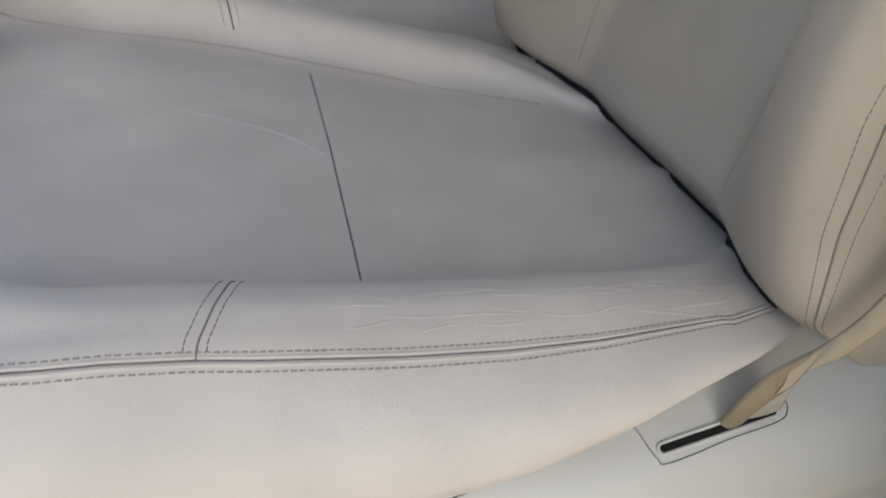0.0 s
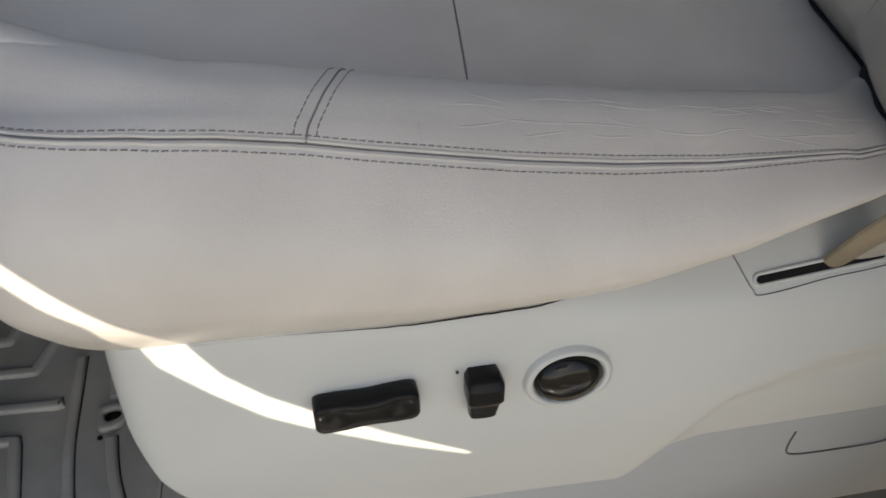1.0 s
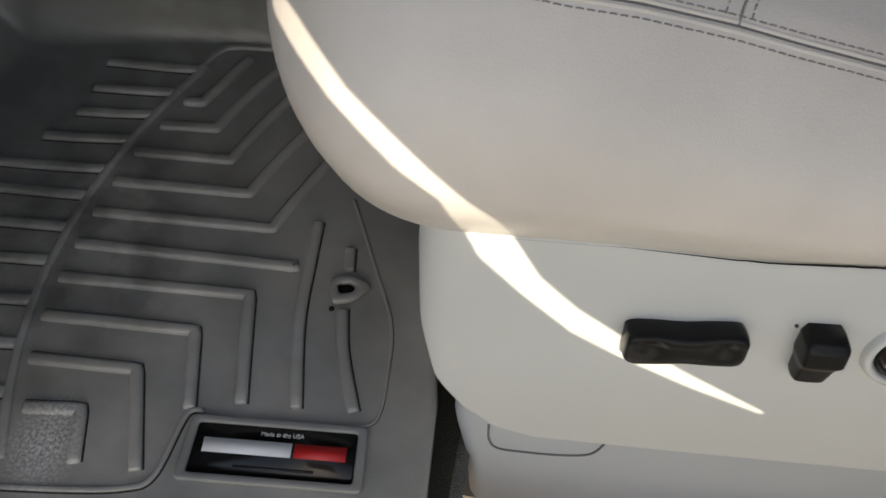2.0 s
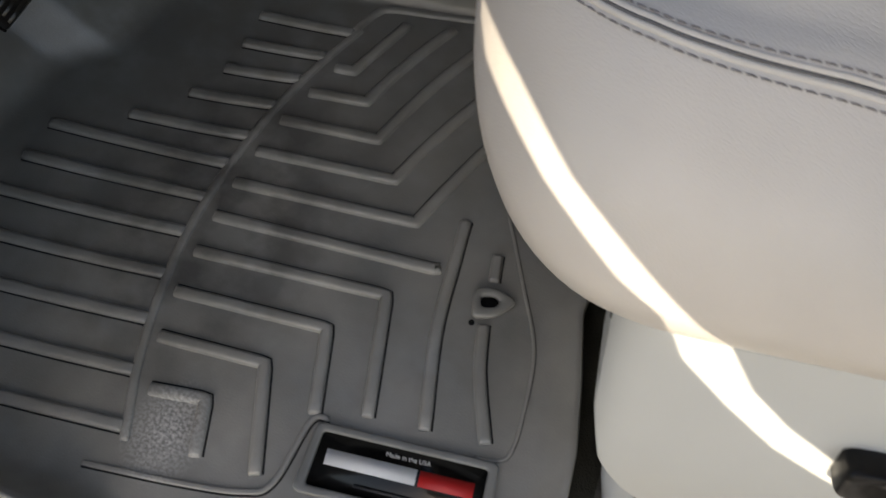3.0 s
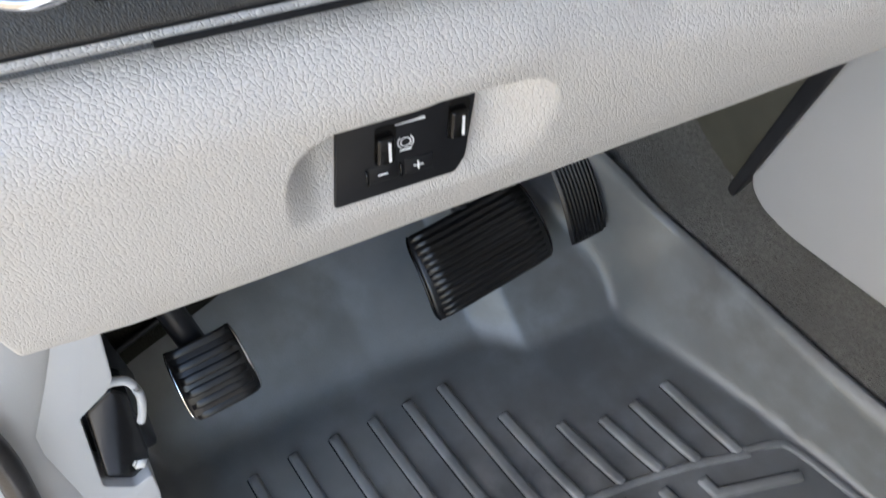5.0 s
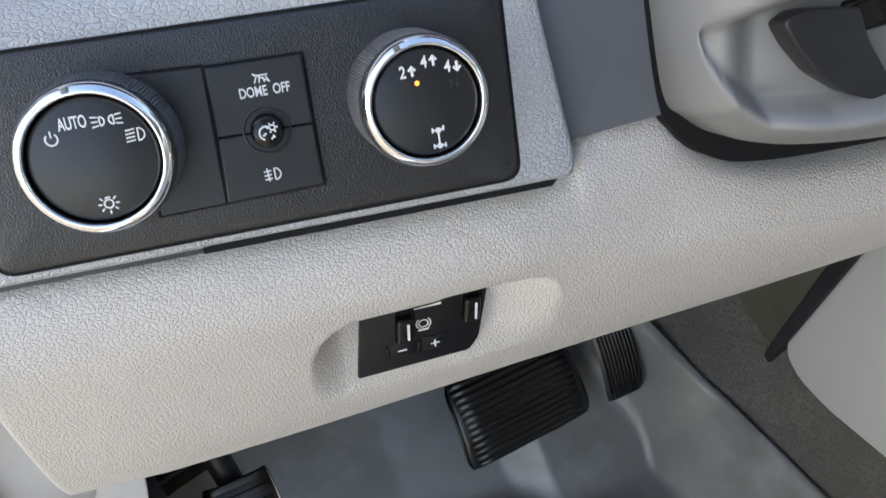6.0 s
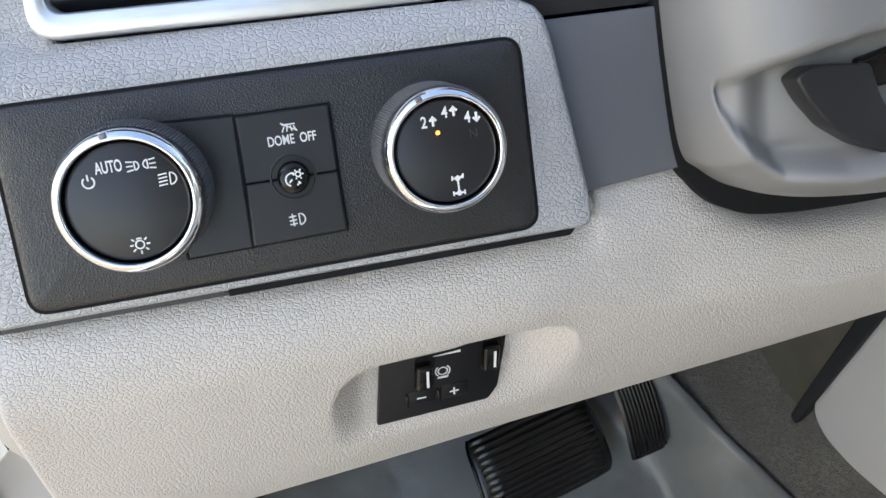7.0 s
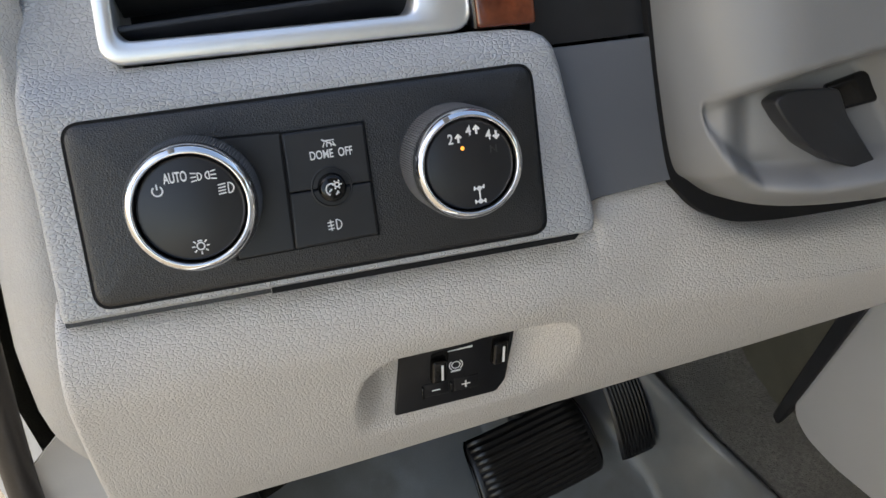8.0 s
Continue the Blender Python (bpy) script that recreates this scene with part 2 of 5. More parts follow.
def prism(outline, d0, d1):
    """A plate: outline in x, y, from z = d0 to d1."""
    bm = bmesh.new()
    a = [bm.verts.new((x, y, d0)) for x, y in outline]
    b = [bm.verts.new((x, y, d1)) for x, y in outline]
    n = len(a)
    bm.faces.new(a[::-1])
    bm.faces.new(b)
    for i in range(n):
        bm.faces.new((a[i], a[(i + 1) % n], b[(i + 1) % n], b[i]))
    return bm


def rounded(corners, r, n=5):
    """The outline of a polygon with its corners rounded."""
    out = []
    k = len(corners)
    for i in range(k):
        p, a, b = (Vector(corners[j % k]) for j in (i, i - 1, i + 1))
        da, db = (a - p), (b - p)
        q = min(r, da.length * 0.45, db.length * 0.45)
        s, e = p + da.normalized() * q, p + db.normalized() * q
        for t in np.linspace(0, 1, n + 1):
            out.append(tuple(s * (1 - t) ** 2 + p * 2 * t * (1 - t) + e * t * t))
    return out


def box(x0, x1, y0, y1, z0, z1):
    return prism([(x0, y0), (x1, y0), (x1, y1), (x0, y1)], z0, z1)


def ring_plate(outer, inner, d0, d1):
    """A plate with a hole; both outlines have the same count of points."""
    rows = [[(x, y, d0) for x, y in inner], [(x, y, d0) for x, y in outer], [(x, y, d1) for x, y in outer], [(x, y, d1) for x, y in inner], [(x, y, d0) for x, y in inner]]
    bm = skin(rows, closed=True)
    bmesh.ops.remove_doubles(bm, verts=bm.verts[:], dist=1e-6)
    return bm


def lathe(profile, n=48):
    """Turns a profile of (radius, height) round z."""
    rows = [[(r * math.cos(a), r * math.sin(a), h) for a in np.linspace(0, 2 * math.pi, n, endpoint=False)] for r, h in profile]
    bm = skin(rows, closed=True)
    for row in (0, -1):
        if profile[row][0] < 1e-4:
            bmesh.ops.remove_doubles(bm, verts=bm.verts[:], dist=2e-5)
    return bm


def tube(path, r, n=8, flat=1.0):
    """A round bar along a path; flat: its height against its width."""
    p = [Vector(q) for q in path]
    rows = []
    for i, q in enumerate(p):
        d = (p[min(i + 1, len(p) - 1)] - p[max(i - 1, 0)]).normalized()
        side = d.cross(Vector((0, 0, 1)))
        side = side.normalized() if side.length > 1e-3 else Vector((1, 0, 0))
        up = side.cross(d).normalized()
        rr = r[i] if isinstance(r, (list, tuple, np.ndarray)) else r
        rows.append([q + side * (rr * math.cos(a)) + up * (rr * flat * math.sin(a)) for a in np.linspace(0, 2 * math.pi, n, endpoint=False)])
    return skin(rows, closed=True, caps=True)


def merge(bms):
    out = bmesh.new()
    for bm in bms:
        me = bpy.data.meshes.new("tmp")
        bm.to_mesh(me)
        bm.free()
        out.from_mesh(me)
        bpy.data.meshes.remove(me)
    return out


def moved(bm, m):
    bm.transform(m)
    return bm


def text_bm(body, size, depth=0.0002, bold=0.0):
    cu = bpy.data.curves.new("text", "FONT")
    cu.body, cu.size, cu.extrude, cu.offset = body, size, depth, bold
    cu.align_x, cu.align_y = "CENTER", "CENTER"
    ob = bpy.data.objects.new("text", cu)
    scene.collection.objects.link(ob)
    bpy.context.view_layer.update()
    me = bpy.data.meshes.new_from_object(ob.evaluated_get(bpy.context.evaluated_depsgraph_get()))
    bm = bmesh.new()
    bm.from_mesh(me)
    bpy.data.objects.remove(ob)
    bpy.data.curves.remove(cu)
    bpy.data.meshes.remove(me)
    return bm


def frame_of(origin, x_axis, y_axis):
    x, y = Vector(x_axis).normalized(), Vector(y_axis).normalized()
    z = x.cross(y)
    return Matrix.Translation(origin) @ Matrix((x, y, z)).transposed().to_4x4()


def table(u, knots):
    return float(np.interp(u, [k[0] for k in knots], [k[1] for k in knots]))


def smooth_table(u, knots):
    """Eased between the knots."""
    for (a, p), (b, q) in zip(knots, knots[1:]):
        if u <= b:
            f = min(max((u - a) / (b - a), 0), 1)
            return p + (q - p) * f
    return knots[-1][1]

# ---- frames of reference ----
SEAT = frame_of((-0.05, -0.322, 0), (math.cos(radians(8)), math.sin(radians(8)), 0), (-math.sin(radians(8)), math.cos(radians(8)), 0))
PHI, LEAN, DIP = radians(8), radians(22), radians(4.5)
LEVEL = Vector((math.sin(PHI), math.cos(PHI), 0))
OUT = Vector((math.cos(PHI), -math.sin(PHI), 0))
UPF = -math.sin(LEAN) * OUT + math.cos(LEAN) * Vector((0, 0, 1))
POD_AT = Vector((-0.505, -0.281, 0.587))
FACE = frame_of(POD_AT, math.cos(DIP) * LEVEL - math.sin(DIP) * UPF, math.sin(DIP) * LEVEL + math.cos(DIP) * UPF)   # x along the dash, y up its face, z out of it
ALONG = math.cos(DIP) * LEVEL - math.sin(DIP) * Vector((0, 0, 1))
RISE = math.sin(DIP) * LEVEL + math.cos(DIP) * Vector((0, 0, 1))
DASH = Matrix.Translation(POD_AT - 0.587 * RISE) @ Matrix((ALONG, OUT, RISE)).transposed().to_4x4()     # along, out, up


# ---- large structure: ground outside, vehicle shell ----
def structure(name, bm, mat, label, m=None, smooth=False):
    return tagged(part(name, bm, mat, None, "", smooth, m), label, "", "", "structure")


structure("ground", box(-60, 60, -60, 60, -0.62, -0.6), CONCRETE, "grey concrete ground outside the vehicle")
structure("floor", merge([box(-1.05, -0.15, -0.50, 1.2, -0.05, -0.012), box(-0.15, 1.6, -0.16, 1.2, -0.05, -0.012)]), CARPET, "grey carpeted vehicle floor pan")
structure("floor_rear", box(-0.245, -0.16, -0.42, 0.0, -0.012, -0.008), DARK_CARPET, "thin dark strip on the floor between the mat and the seat")
structure("ceiling", box(-0.06, 2.0, -0.42, 1.25, 1.02, 1.06), HEADLINER, "pale cloth headliner under the roof")
structure("wall_right", merge([box(-1.05, 2.0, 1.2, 1.25, -0.05, 0.76), box(-0.3, 2.0, 1.2, 1.25, 0.98, 1.03), box(0.35, 0.5, 1.2, 1.25, 0.76, 0.98)]), TRIM, "light passenger door trim with a window opening")
# unseen; the window opening lets rear sky light onto the dash
structure("wall_rear", merge([box(1.6, 1.65, -0.5, 1.25, -0.05, 0.60), box(1.6, 1.65, -0.5, 1.25, 0.96, 1.04), box(1.6, 1.65, -0.5, -0.34, 0.60, 0.96), box(1.6, 1.65, 1.09, 1.25, 0.60, 0.96)]), TRIM, "unseen light trim round a rear window that lets light reach the dash")
structure("firewall", box(-1.08, -1.03, -0.55, 1.25, -0.3, 0.66), DARK, "dark firewall ahead of the pedals")
# unseen; the pillar keeps light off the backrest, the window lets some in
structure("wall_left", merge([box(0.36, 1.6, -0.52, -0.48, -0.05, 0.60), box(0.36, 0.62, -0.52, -0.48, 0.60, 1.04), box(1.40, 1.6, -0.52, -0.48, 0.60, 1.04), box(0.62, 1.40, -0.52, -0.48, 0.98, 1.04), box(0.36, 0.56, -0.48, -0.42, 0.0, 1.02)]), TRIM, "unseen door pillar and rear side window trim, set to shape the cabin light")
# unseen blocks added to stop light leaking into the footwell
structure("wall_front_left", box(-1.08, -0.85, -0.56, -0.50, -0.18, 0.78), PAINT, "unseen painted wall ahead of the door, stopping a light leak")
structure("light_leak_block", box(-1.08, -0.66, -0.52, -0.34, 0.50, 0.76), DARK, "unseen dark block behind the dash end, stopping a light leak")
structure("sill", box(-0.62, 1.6, -0.60, -0.49, -0.18, -0.03), PAINT, "painted door sill")


# ---- driver's seat ----
def z_seam(u):
    return smooth_table(u, [(-0.24, 0.372), (-0.17, 0.3795), (-0.11, 0.3795), (-0.07, 0.3765), (-0.03, 0.3705), (0.02, 0.3615), (0.08, 0.3505), (0.2, 0.334), (0.29, 0.326), (0.36, 0.312)])


def z_low(u):
    return table(u, [(-0.24, 0.246), (-0.05, 0.250), (0.03, 0.247), (0.1, 0.250), (0.155, 0.258), (0.2, 0.274), (0.25, 0.291), (0.30, 0.303), (0.335, 0.309), (0.36, 0.306), (0.44, 0.29)])


U_ROUND, U_FRONT, U_REAR, V_MID = -0.115, -0.2315, 0.435, 0.30


def v_mid(u):
    """The cushion's middle line; it narrows towards the back."""
    return table(u, [(-0.24, 0.365), (-0.18, 0.36), (0.06, 0.34), (0.385, 0.275)])


def cushion_row(u, n=44):
    """One cross-section of the seat cushion from the middle of its underside over the near side to its middle line."""
    t = max(0.0, (U_ROUND - u) / (U_ROUND - U_FRONT))
    t = min(t, 0.9999)
    inset = 0.125 * (1 - math.sqrt(1 - t ** 3))
    top, low = (1 - t ** 5) ** 0.3, (1 - t ** 2.9) ** 0.52
    zs, zb = z_seam(u), z_low(u)
    mid = 0.335 if u < 0 else 0.335 - 0.05 * u
    rise = table(u, [(-0.24, 0.006), (0.0, 0.010), (0.2, 0.008), (0.30, 0.001), (0.36, -0.004)])
    zi = table(u, [(-0.24, 0.352), (-0.12, 0.348), (0.08, 0.316), (0.22, 0.300), (0.39, 0.296)])
    h = zs - zb
    v0 = table(u, [(-0.24, 0.004), (0.0, 0.0), (0.2, 0.004), (0.3, 0.008), (0.34, 0.022), (0.37, 0.040), (0.44, 0.06)])
    wide = smooth_table(u, [(-0.24, 1.0), (-0.19, 1.0), (-0.09, 0.0), (0.4, 0.0)])
    dish = table(u, [(-0.18, 0.0045), (-0.06, 0.0), (0.0, 0.0)])
    tuck = smooth_table(u, [(0.14, 0.0), (0.22, 0.006), (0.30, 0.020), (0.36, 0.020)])
    under = table(u, [(0.10, 0.0), (0.25, 0.07)])
    pts = [(v_mid(u), zb - under), (v0 + 0.12, zb - under), (v0 + 0.035 + 0.6 * tuck, zb - 0.002), (v0 + 0.010 + tuck, zb + 0.18 * h), (v0 - 0.002 + tuck, zb + 0.45 * h), (v0 + 0.014 + 0.6 * tuck, zb + 0.75 * h),
           (v0 + 0.048, zs), (v0 + 0.066 + 0.008 * wide, zs + 0.55 * rise + 0.0028 - dish), (v0 + 0.084 + 0.024 * wide, zs + rise + 0.002 + 0.4 * dish + 0.006 * wide), (v0 + 0.107 + 0.030 * wide, zs + rise * 0.45 - 0.001 + 0.006 * wide), (v0 + 0.127 + 0.034 * wide, zi + 0.001 + 0.006 * wide), (v0 + 0.20 + 0.02 * wide, zi + 0.003 + 0.004 * wide), (v_mid(u), zi + 0.008)]
    out = []
    for v, z in catmull(pts, n):
        z = mid + (z - mid) * (top if z > mid else low)
        back_roll = min(max((u - 0.340) / 0.090, 0), 1)
        if z > zb - 0.01:
            z -= 0.045 * (1 - math.sqrt(1 - back_roll ** 2))
        v = v + inset * max(0.0, min(1.0, (v_mid(u) - v) / 0.2))
        out.append((v, z))
    return out


def cushion_point(u, q):
    """A place on the cushion's near half, q from 0 (underneath) to 1 (middle line)."""
    row = cushion_row(u, 133)
    i = min(max(q * 132, 0), 131.999)
    a, b = row[int(i)], row[int(i) + 1]
    f = i - int(i)
    return Vector((u, a[0] + (b[0] - a[0]) * f, a[1] + (b[1] - a[1]) * f))


def cushion_us(n_front=26, n=44):
    t = np.linspace(1, 0, n_front)
    return [U_ROUND - (U_ROUND - U_FRONT) * math.sin(a * math.pi / 2) for a in t] + list(np.linspace(U_ROUND, U_REAR, n))[1:]


seat = thing("driver_seat", SEAT, "pale grey leather driver seat with stitched seams and power controls", "car seat")


def build_cushion():
    rows = []
    for u in cushion_us():
        near = cushion_row(u)
        far = [(2 * v_mid(u) - v, z) for v, z in near[::-1]][1:-1]
        t = max(0.0, (U_ROUND - u) / (U_ROUND - U_FRONT))
        bow = lambda v: 0.9 * t * max(0.0, min(v, 2 * v_mid(u) - v) - 0.17) ** 2
        rows.append([(u + bow(v), v, z) for v, z in near + far])
    return skin(rows, closed=True, caps=True)


cushion = part("seat_cushion", build_cushion(), LEATHER, seat, "creased pale grey leather cushion")
Q_SEAM = 0.501


def q_seam(u):
    return smooth_table(u, [(-0.24, 0.504), (-0.19, 0.510), (-0.15, 0.508), (-0.10, 0.501), (-0.03, 0.500), (0.05, 0.494), (0.14, 0.488), (0.29, 0.492), (0.36, 0.480)])


def seam_path(u0, u1, q, n, lift=0.0):
    return [cushion_point(u, q_seam(u) + q) + Vector((0, -lift * 0.7, lift * 0.7)) for u in np.linspace(u0, u1, n)]


def stitches(path, length=0.0031, gap=0.0014, r=0.00038):
    """Short thread dashes, evenly spaced along a path."""
    p = np.array([tuple(q) for q in path])
    at = np.concatenate(([0.0], np.cumsum(np.linalg.norm(np.diff(p, axis=0), axis=1))))
    spot = lambda d: Vector([float(np.interp(d, at, p[:, k])) for k in range(3)])
    bms = []
    for i in range(int(at[-1] / (length + gap))):
        d = i * (length + gap)
        bms.append(tube([spot(d), spot(d + length / 2) + Vector((0, 0, 0.0002)), spot(d + length)], r, 5))
    return merge(bms)


def stitched(path, parent, label=""):
    return tagged(part("stitching", stitches(path), THREAD, parent, label), label, "", "", "stuff")


part("seam", tube(seam_path(-0.2245, 0.352, 0.0, 160, -0.0002), 0.0006, 6), GROOVE, cushion, "dark seam line")
for q in (-0.0048, 0.0048):
    part("welt", tube([p + Vector((0, 0.0006, -0.0007)) for p in seam_path(-0.2245, 0.352, q, 160)], 0.0014, 8), LEATHER, cushion, "raised leather edge beside the seam")
stitched(seam_path(-0.2245, 0.352, 0.0125, 200, 0.0002), cushion, "dark stitches above the seam")
stitched(seam_path(-0.2245, 0.352, -0.0125, 200, 0.0002), cushion, "dark stitches below the seam")


def cross_path(u0, u1, q0, q1, n=30):
    return [cushion_point(u0 + (u1 - u0) * f ** 1.2, q0 + (q1 - q0) * f) for f in np.linspace(0, 1, n)]


def mirror_path(path):
    return [Vector((p.x, 2 * v_mid(p.x) - p.y, p.z)) for p in path]


part("seam", tube(cross_path(-0.029, -0.003, Q_SEAM, Q_SEAM + 0.25), 0.0006, 6), SOFT_SEAM, cushion)
for d in (-0.0058, 0.0054):
    stitched(cross_path(-0.029 + d, -0.003 + d, Q_SEAM + 0.01, Q_SEAM + 0.25), cushion)
part("seam", tube(mirror_path(cross_path(0.033, 0.049, Q_SEAM, Q_SEAM + 0.30)), 0.0008, 6), GROOVE, cushion)
for d in (-0.0082, 0.0074):
    stitched(mirror_path(cross_path(0.033 + d, 0.049 + d, Q_SEAM + 0.01, Q_SEAM + 0.30)), cushion)
rng = random.Random(5)
for i in range(30):
    u0, q0 = rng.uniform(0.04, 0.30), rng.uniform(0.54, 0.67)
    du, dq = rng.uniform(0.03, 0.07), rng.uniform(-0.035, 0.02)
    line = [cushion_point(u0 + du * f, q0 + dq * f + 0.012 * math.sin(f * 3.1 + i)) + Vector((0, 0, -0.0005 - 0.0004 * (2 * f - 1) ** 2)) for f in np.linspace(0, 1, 14)]
    part("crease", tube(line, 0.0008, 6), LEATHER, cushion, "fine wear crease in the leather")


def insert_point(u, v):
    """A place on the top of the cushion, on either half."""
    near = min(v, 2 * v_mid(u) - v)
    row = cushion_row(u, 133)[60:]
    z = float(np.interp(near, [p[0] for p in row], [p[1] for p in row]))
    return Vector((u, v, z))


part("seam", tube([insert_point(0.080 + 0.095 * (v - 0.15), v) for v in np.linspace(0.14, 0.50, 60)], 0.0007, 6), GROOVE, cushion, "dark cross seam of the seat insert")
part("seam", tube([insert_point(u, 2 * v_mid(u) - table(u, [(-0.18, 0.150), (0.0, 0.130), (0.2, 0.133), (0.36, 0.158)])) for u in np.linspace(-0.16, 0.33, 70)], 0.0011, 6), PALE_SEAM, cushion, "fold where the far bolster meets the insert")
part("piping", tube([insert_point(u, v) + Vector((0, 0, -0.0014)) for u, v in catmull([(0.092, 0.315), (0.06, 0.352), (0.0, 0.382), (-0.08, 0.40), (-0.17, 0.41)], 60)], 0.0022, 8), LEATHER, cushion, "soft raised fold in the insert")

# front of the insert, padded higher than the bolster
rows = []
for u in list(np.linspace(-0.2315, -0.21, 16)) + list(np.linspace(-0.208, -0.11, 30)):
    vc = smooth_table(u, [(-0.24, 0.1325), (-0.232, 0.1315), (-0.216, 0.1290), (-0.205, 0.1262), (-0.194, 0.1222), (-0.180, 0.1172), (-0.166, 0.1132), (-0.11, 0.104)])
    h = smooth_table(u, [(-0.2315, -0.0012), (-0.227, 0.0010), (-0.216, 0.0034), (-0.195, 0.0040), (-0.11, -0.0006)])
    rows.append([insert_point(u, vc + d) + Vector((0, 0, h * k - c)) for d, k, c in ((-0.0060, 0, 0.0060), (-0.0034, 0, 0.0022), (-0.0015, 0.22, 0.0006), (0.001, 0.50, 0.0003), (0.004, 0.76, 0.0003), (0.0075, 0.93, 0.0003), (0.012, 1.0, 0.0003), (0.018, 0.95, 0.0004), (0.030, 0.65, 0.0006), (0.048, 0.28, 0.0008), (0.070, 0.0, 0.0015), (0.080, 0, 0.004))])
part("front_roll", skin(rows), LEATHER, cushion, "padded front edge of the seat insert", True)

# backrest: rows climb and lean back
def back_row(z, n=40):
    """One level of the backrest from its rear middle round the near side bolster to its front middle."""
    foot = max(0.0, 0.328 - z)
    lean = 0.365 + 0.26 * (z - 0.30) + 0.75 * foot + 6 * foot * foot
    bulge = smooth_table(z, [(0.22, 0.008), (0.29, 0.012), (0.30, 0.018), (0.325, 0.038), (0.40, 0.082), (0.47, 0.108), (0.60, 0.125), (0.95, 0.10)])
    v0 = 0.024 + 0.25 * foot
    near = [(0.16, V_MID), (0.16, v0 + 0.05), (0.12, v0 + 0.012), (0.03, v0), (-bulge * 0.35, v0 + 0.002), (-bulge * 0.78, v0 + 0.010), (-bulge, v0 + 0.033), (-bulge * 0.86, v0 + 0.075),
            (-bulge * 0.40, v0 + 0.125), (-bulge * 0.03, v0 + 0.160), (0.0, v0 + 0.185), (0.0, V_MID)]
    return [(lean + a, b, z) for a, b in catmull(near, n)]


BACK_Z = list(np.linspace(0.215, 0.33, 16)) + list(np.linspace(0.345, 0.90, 26))


def build_backrest():
    rows = []
    for level in BACK_Z:
        pts = back_row(level, 66)
        rows.append(pts + [(a, 2 * V_MID - b, z) for a, b, z in pts[::-1]][1:-1])
    return skin(rows, closed=True, caps=True)


back = part("backrest", build_backrest(), SHADED_LEATHER, seat, "leather backrest with side bolsters, darkened and warmed for its shade")

for q, r in ((4.8, 0), (4.5, 1), (5.1, 1)):
    path = [Vector(back_row(level, 111)[int(q * 10)]) for level in np.linspace(0.288, 0.86, 120)]
    if r:
        stitched(path, back)
    else:
        part("seam", tube(path, 0.0008, 6), SOFT_SEAM, back, "side seam of the backrest")

valley = [Vector(back_row(level, 111)[87]) for level in np.linspace(0.34, 0.86, 80)]
part("seam", tube(valley, 0.0007, 6), PALE_SEAM, back, "seam where the bolster meets the backrest middle")
part("seam", tube([Vector((p.x, 2 * V_MID - p.y, p.z)) for p in valley], 0.0007, 6), PALE_SEAM, back)


def crevice_point(v):
    """Where the foot of the backrest meets the top of the cushion."""
    near = min(v, 2 * V_MID - v)
    for u in np.linspace(0.335, 0.41, 51):
        z = insert_point(u, max(v, 0.075)).z
        row = back_row(z, 45)[23:]
        if u > float(np.interp(near, [p[1] for p in row], [p[0] for p in row])) - 0.001:
            break
    return Vector((u - 0.0035, v, z + 0.0002))


# dark tube laid along the joint to stand in for its deep shade
part("crevice_shade", tube(catmull([tuple(crevice_point(v)) for v in np.linspace(0.066, 0.49, 16)], 60), 0.0052, 8), DARK, back, "dark tube drawn as the shade behind the cushion")

# side shield with its controls
def shield_low(u):
    return table(u, [(-0.150, 0.236), (-0.146, 0.190), (-0.135, 0.150), (-0.115, 0.114), (-0.093, 0.087), (-0.065, 0.073), (0.03, 0.064), (0.188, 0.051), (0.197, 0.056), (0.213, 0.081), (0.222, 0.086), (0.30, 0.087), (0.62, 0.090)])


def shield_top(u):
    return table(u, [(-0.150, 0.252), (-0.142, 0.268), (-0.12, 0.276), (-0.04, 0.271), (0.03, 0.266), (0.115, 0.267), (0.155, 0.271), (0.20, 0.281), (0.28, 0.290), (0.34, 0.296), (0.44, 0.305), (0.62, 0.31)])


def shield_v(u, z):
    """How far inwards the face of the shield lies; behind the controls its top turns into a sloping shelf."""
    v = -0.010 + 1.5 * max(0.0, z - 0.12) ** 2 + 0.4 * max(0.0, 0.10 - z) ** 2
    rear = table(u, [(0.06, 0.0), (0.21, 1.0)])
    shoulder = 0.243 + 0.05 * max(0.0, u - 0.30)
    over = z - shoulder
    v += rear * 1.35 * (0.5 * (over + math.sqrt(over * over + 0.00006)))
    scoop = table(u, [(0.16, 0.02), (0.222, 0.115), (0.25, 0.158), (0.318, 0.186), (0.40, 0.194), (0.62, 0.205)])
    v += 0.010 * min(1.0, max(0.0, (scoop - z) / 0.025)) ** 0.8 * table(u, [(0.19, 0.0), (0.25, 1.0)])
    low = max(0.0, z - shield_low(u))
    if low < 0.005:
        v += 0.005 - math.sqrt(0.005 ** 2 - (0.005 - low) ** 2)
    d = min((shield_top(u) - z) + 0.03 * rear, (u + 0.1505) * 0.9)
    r = 0.022
    if d < r:
        v += r - math.sqrt(max(0.0, r * r - (r - max(d, 0)) ** 2))
    return v


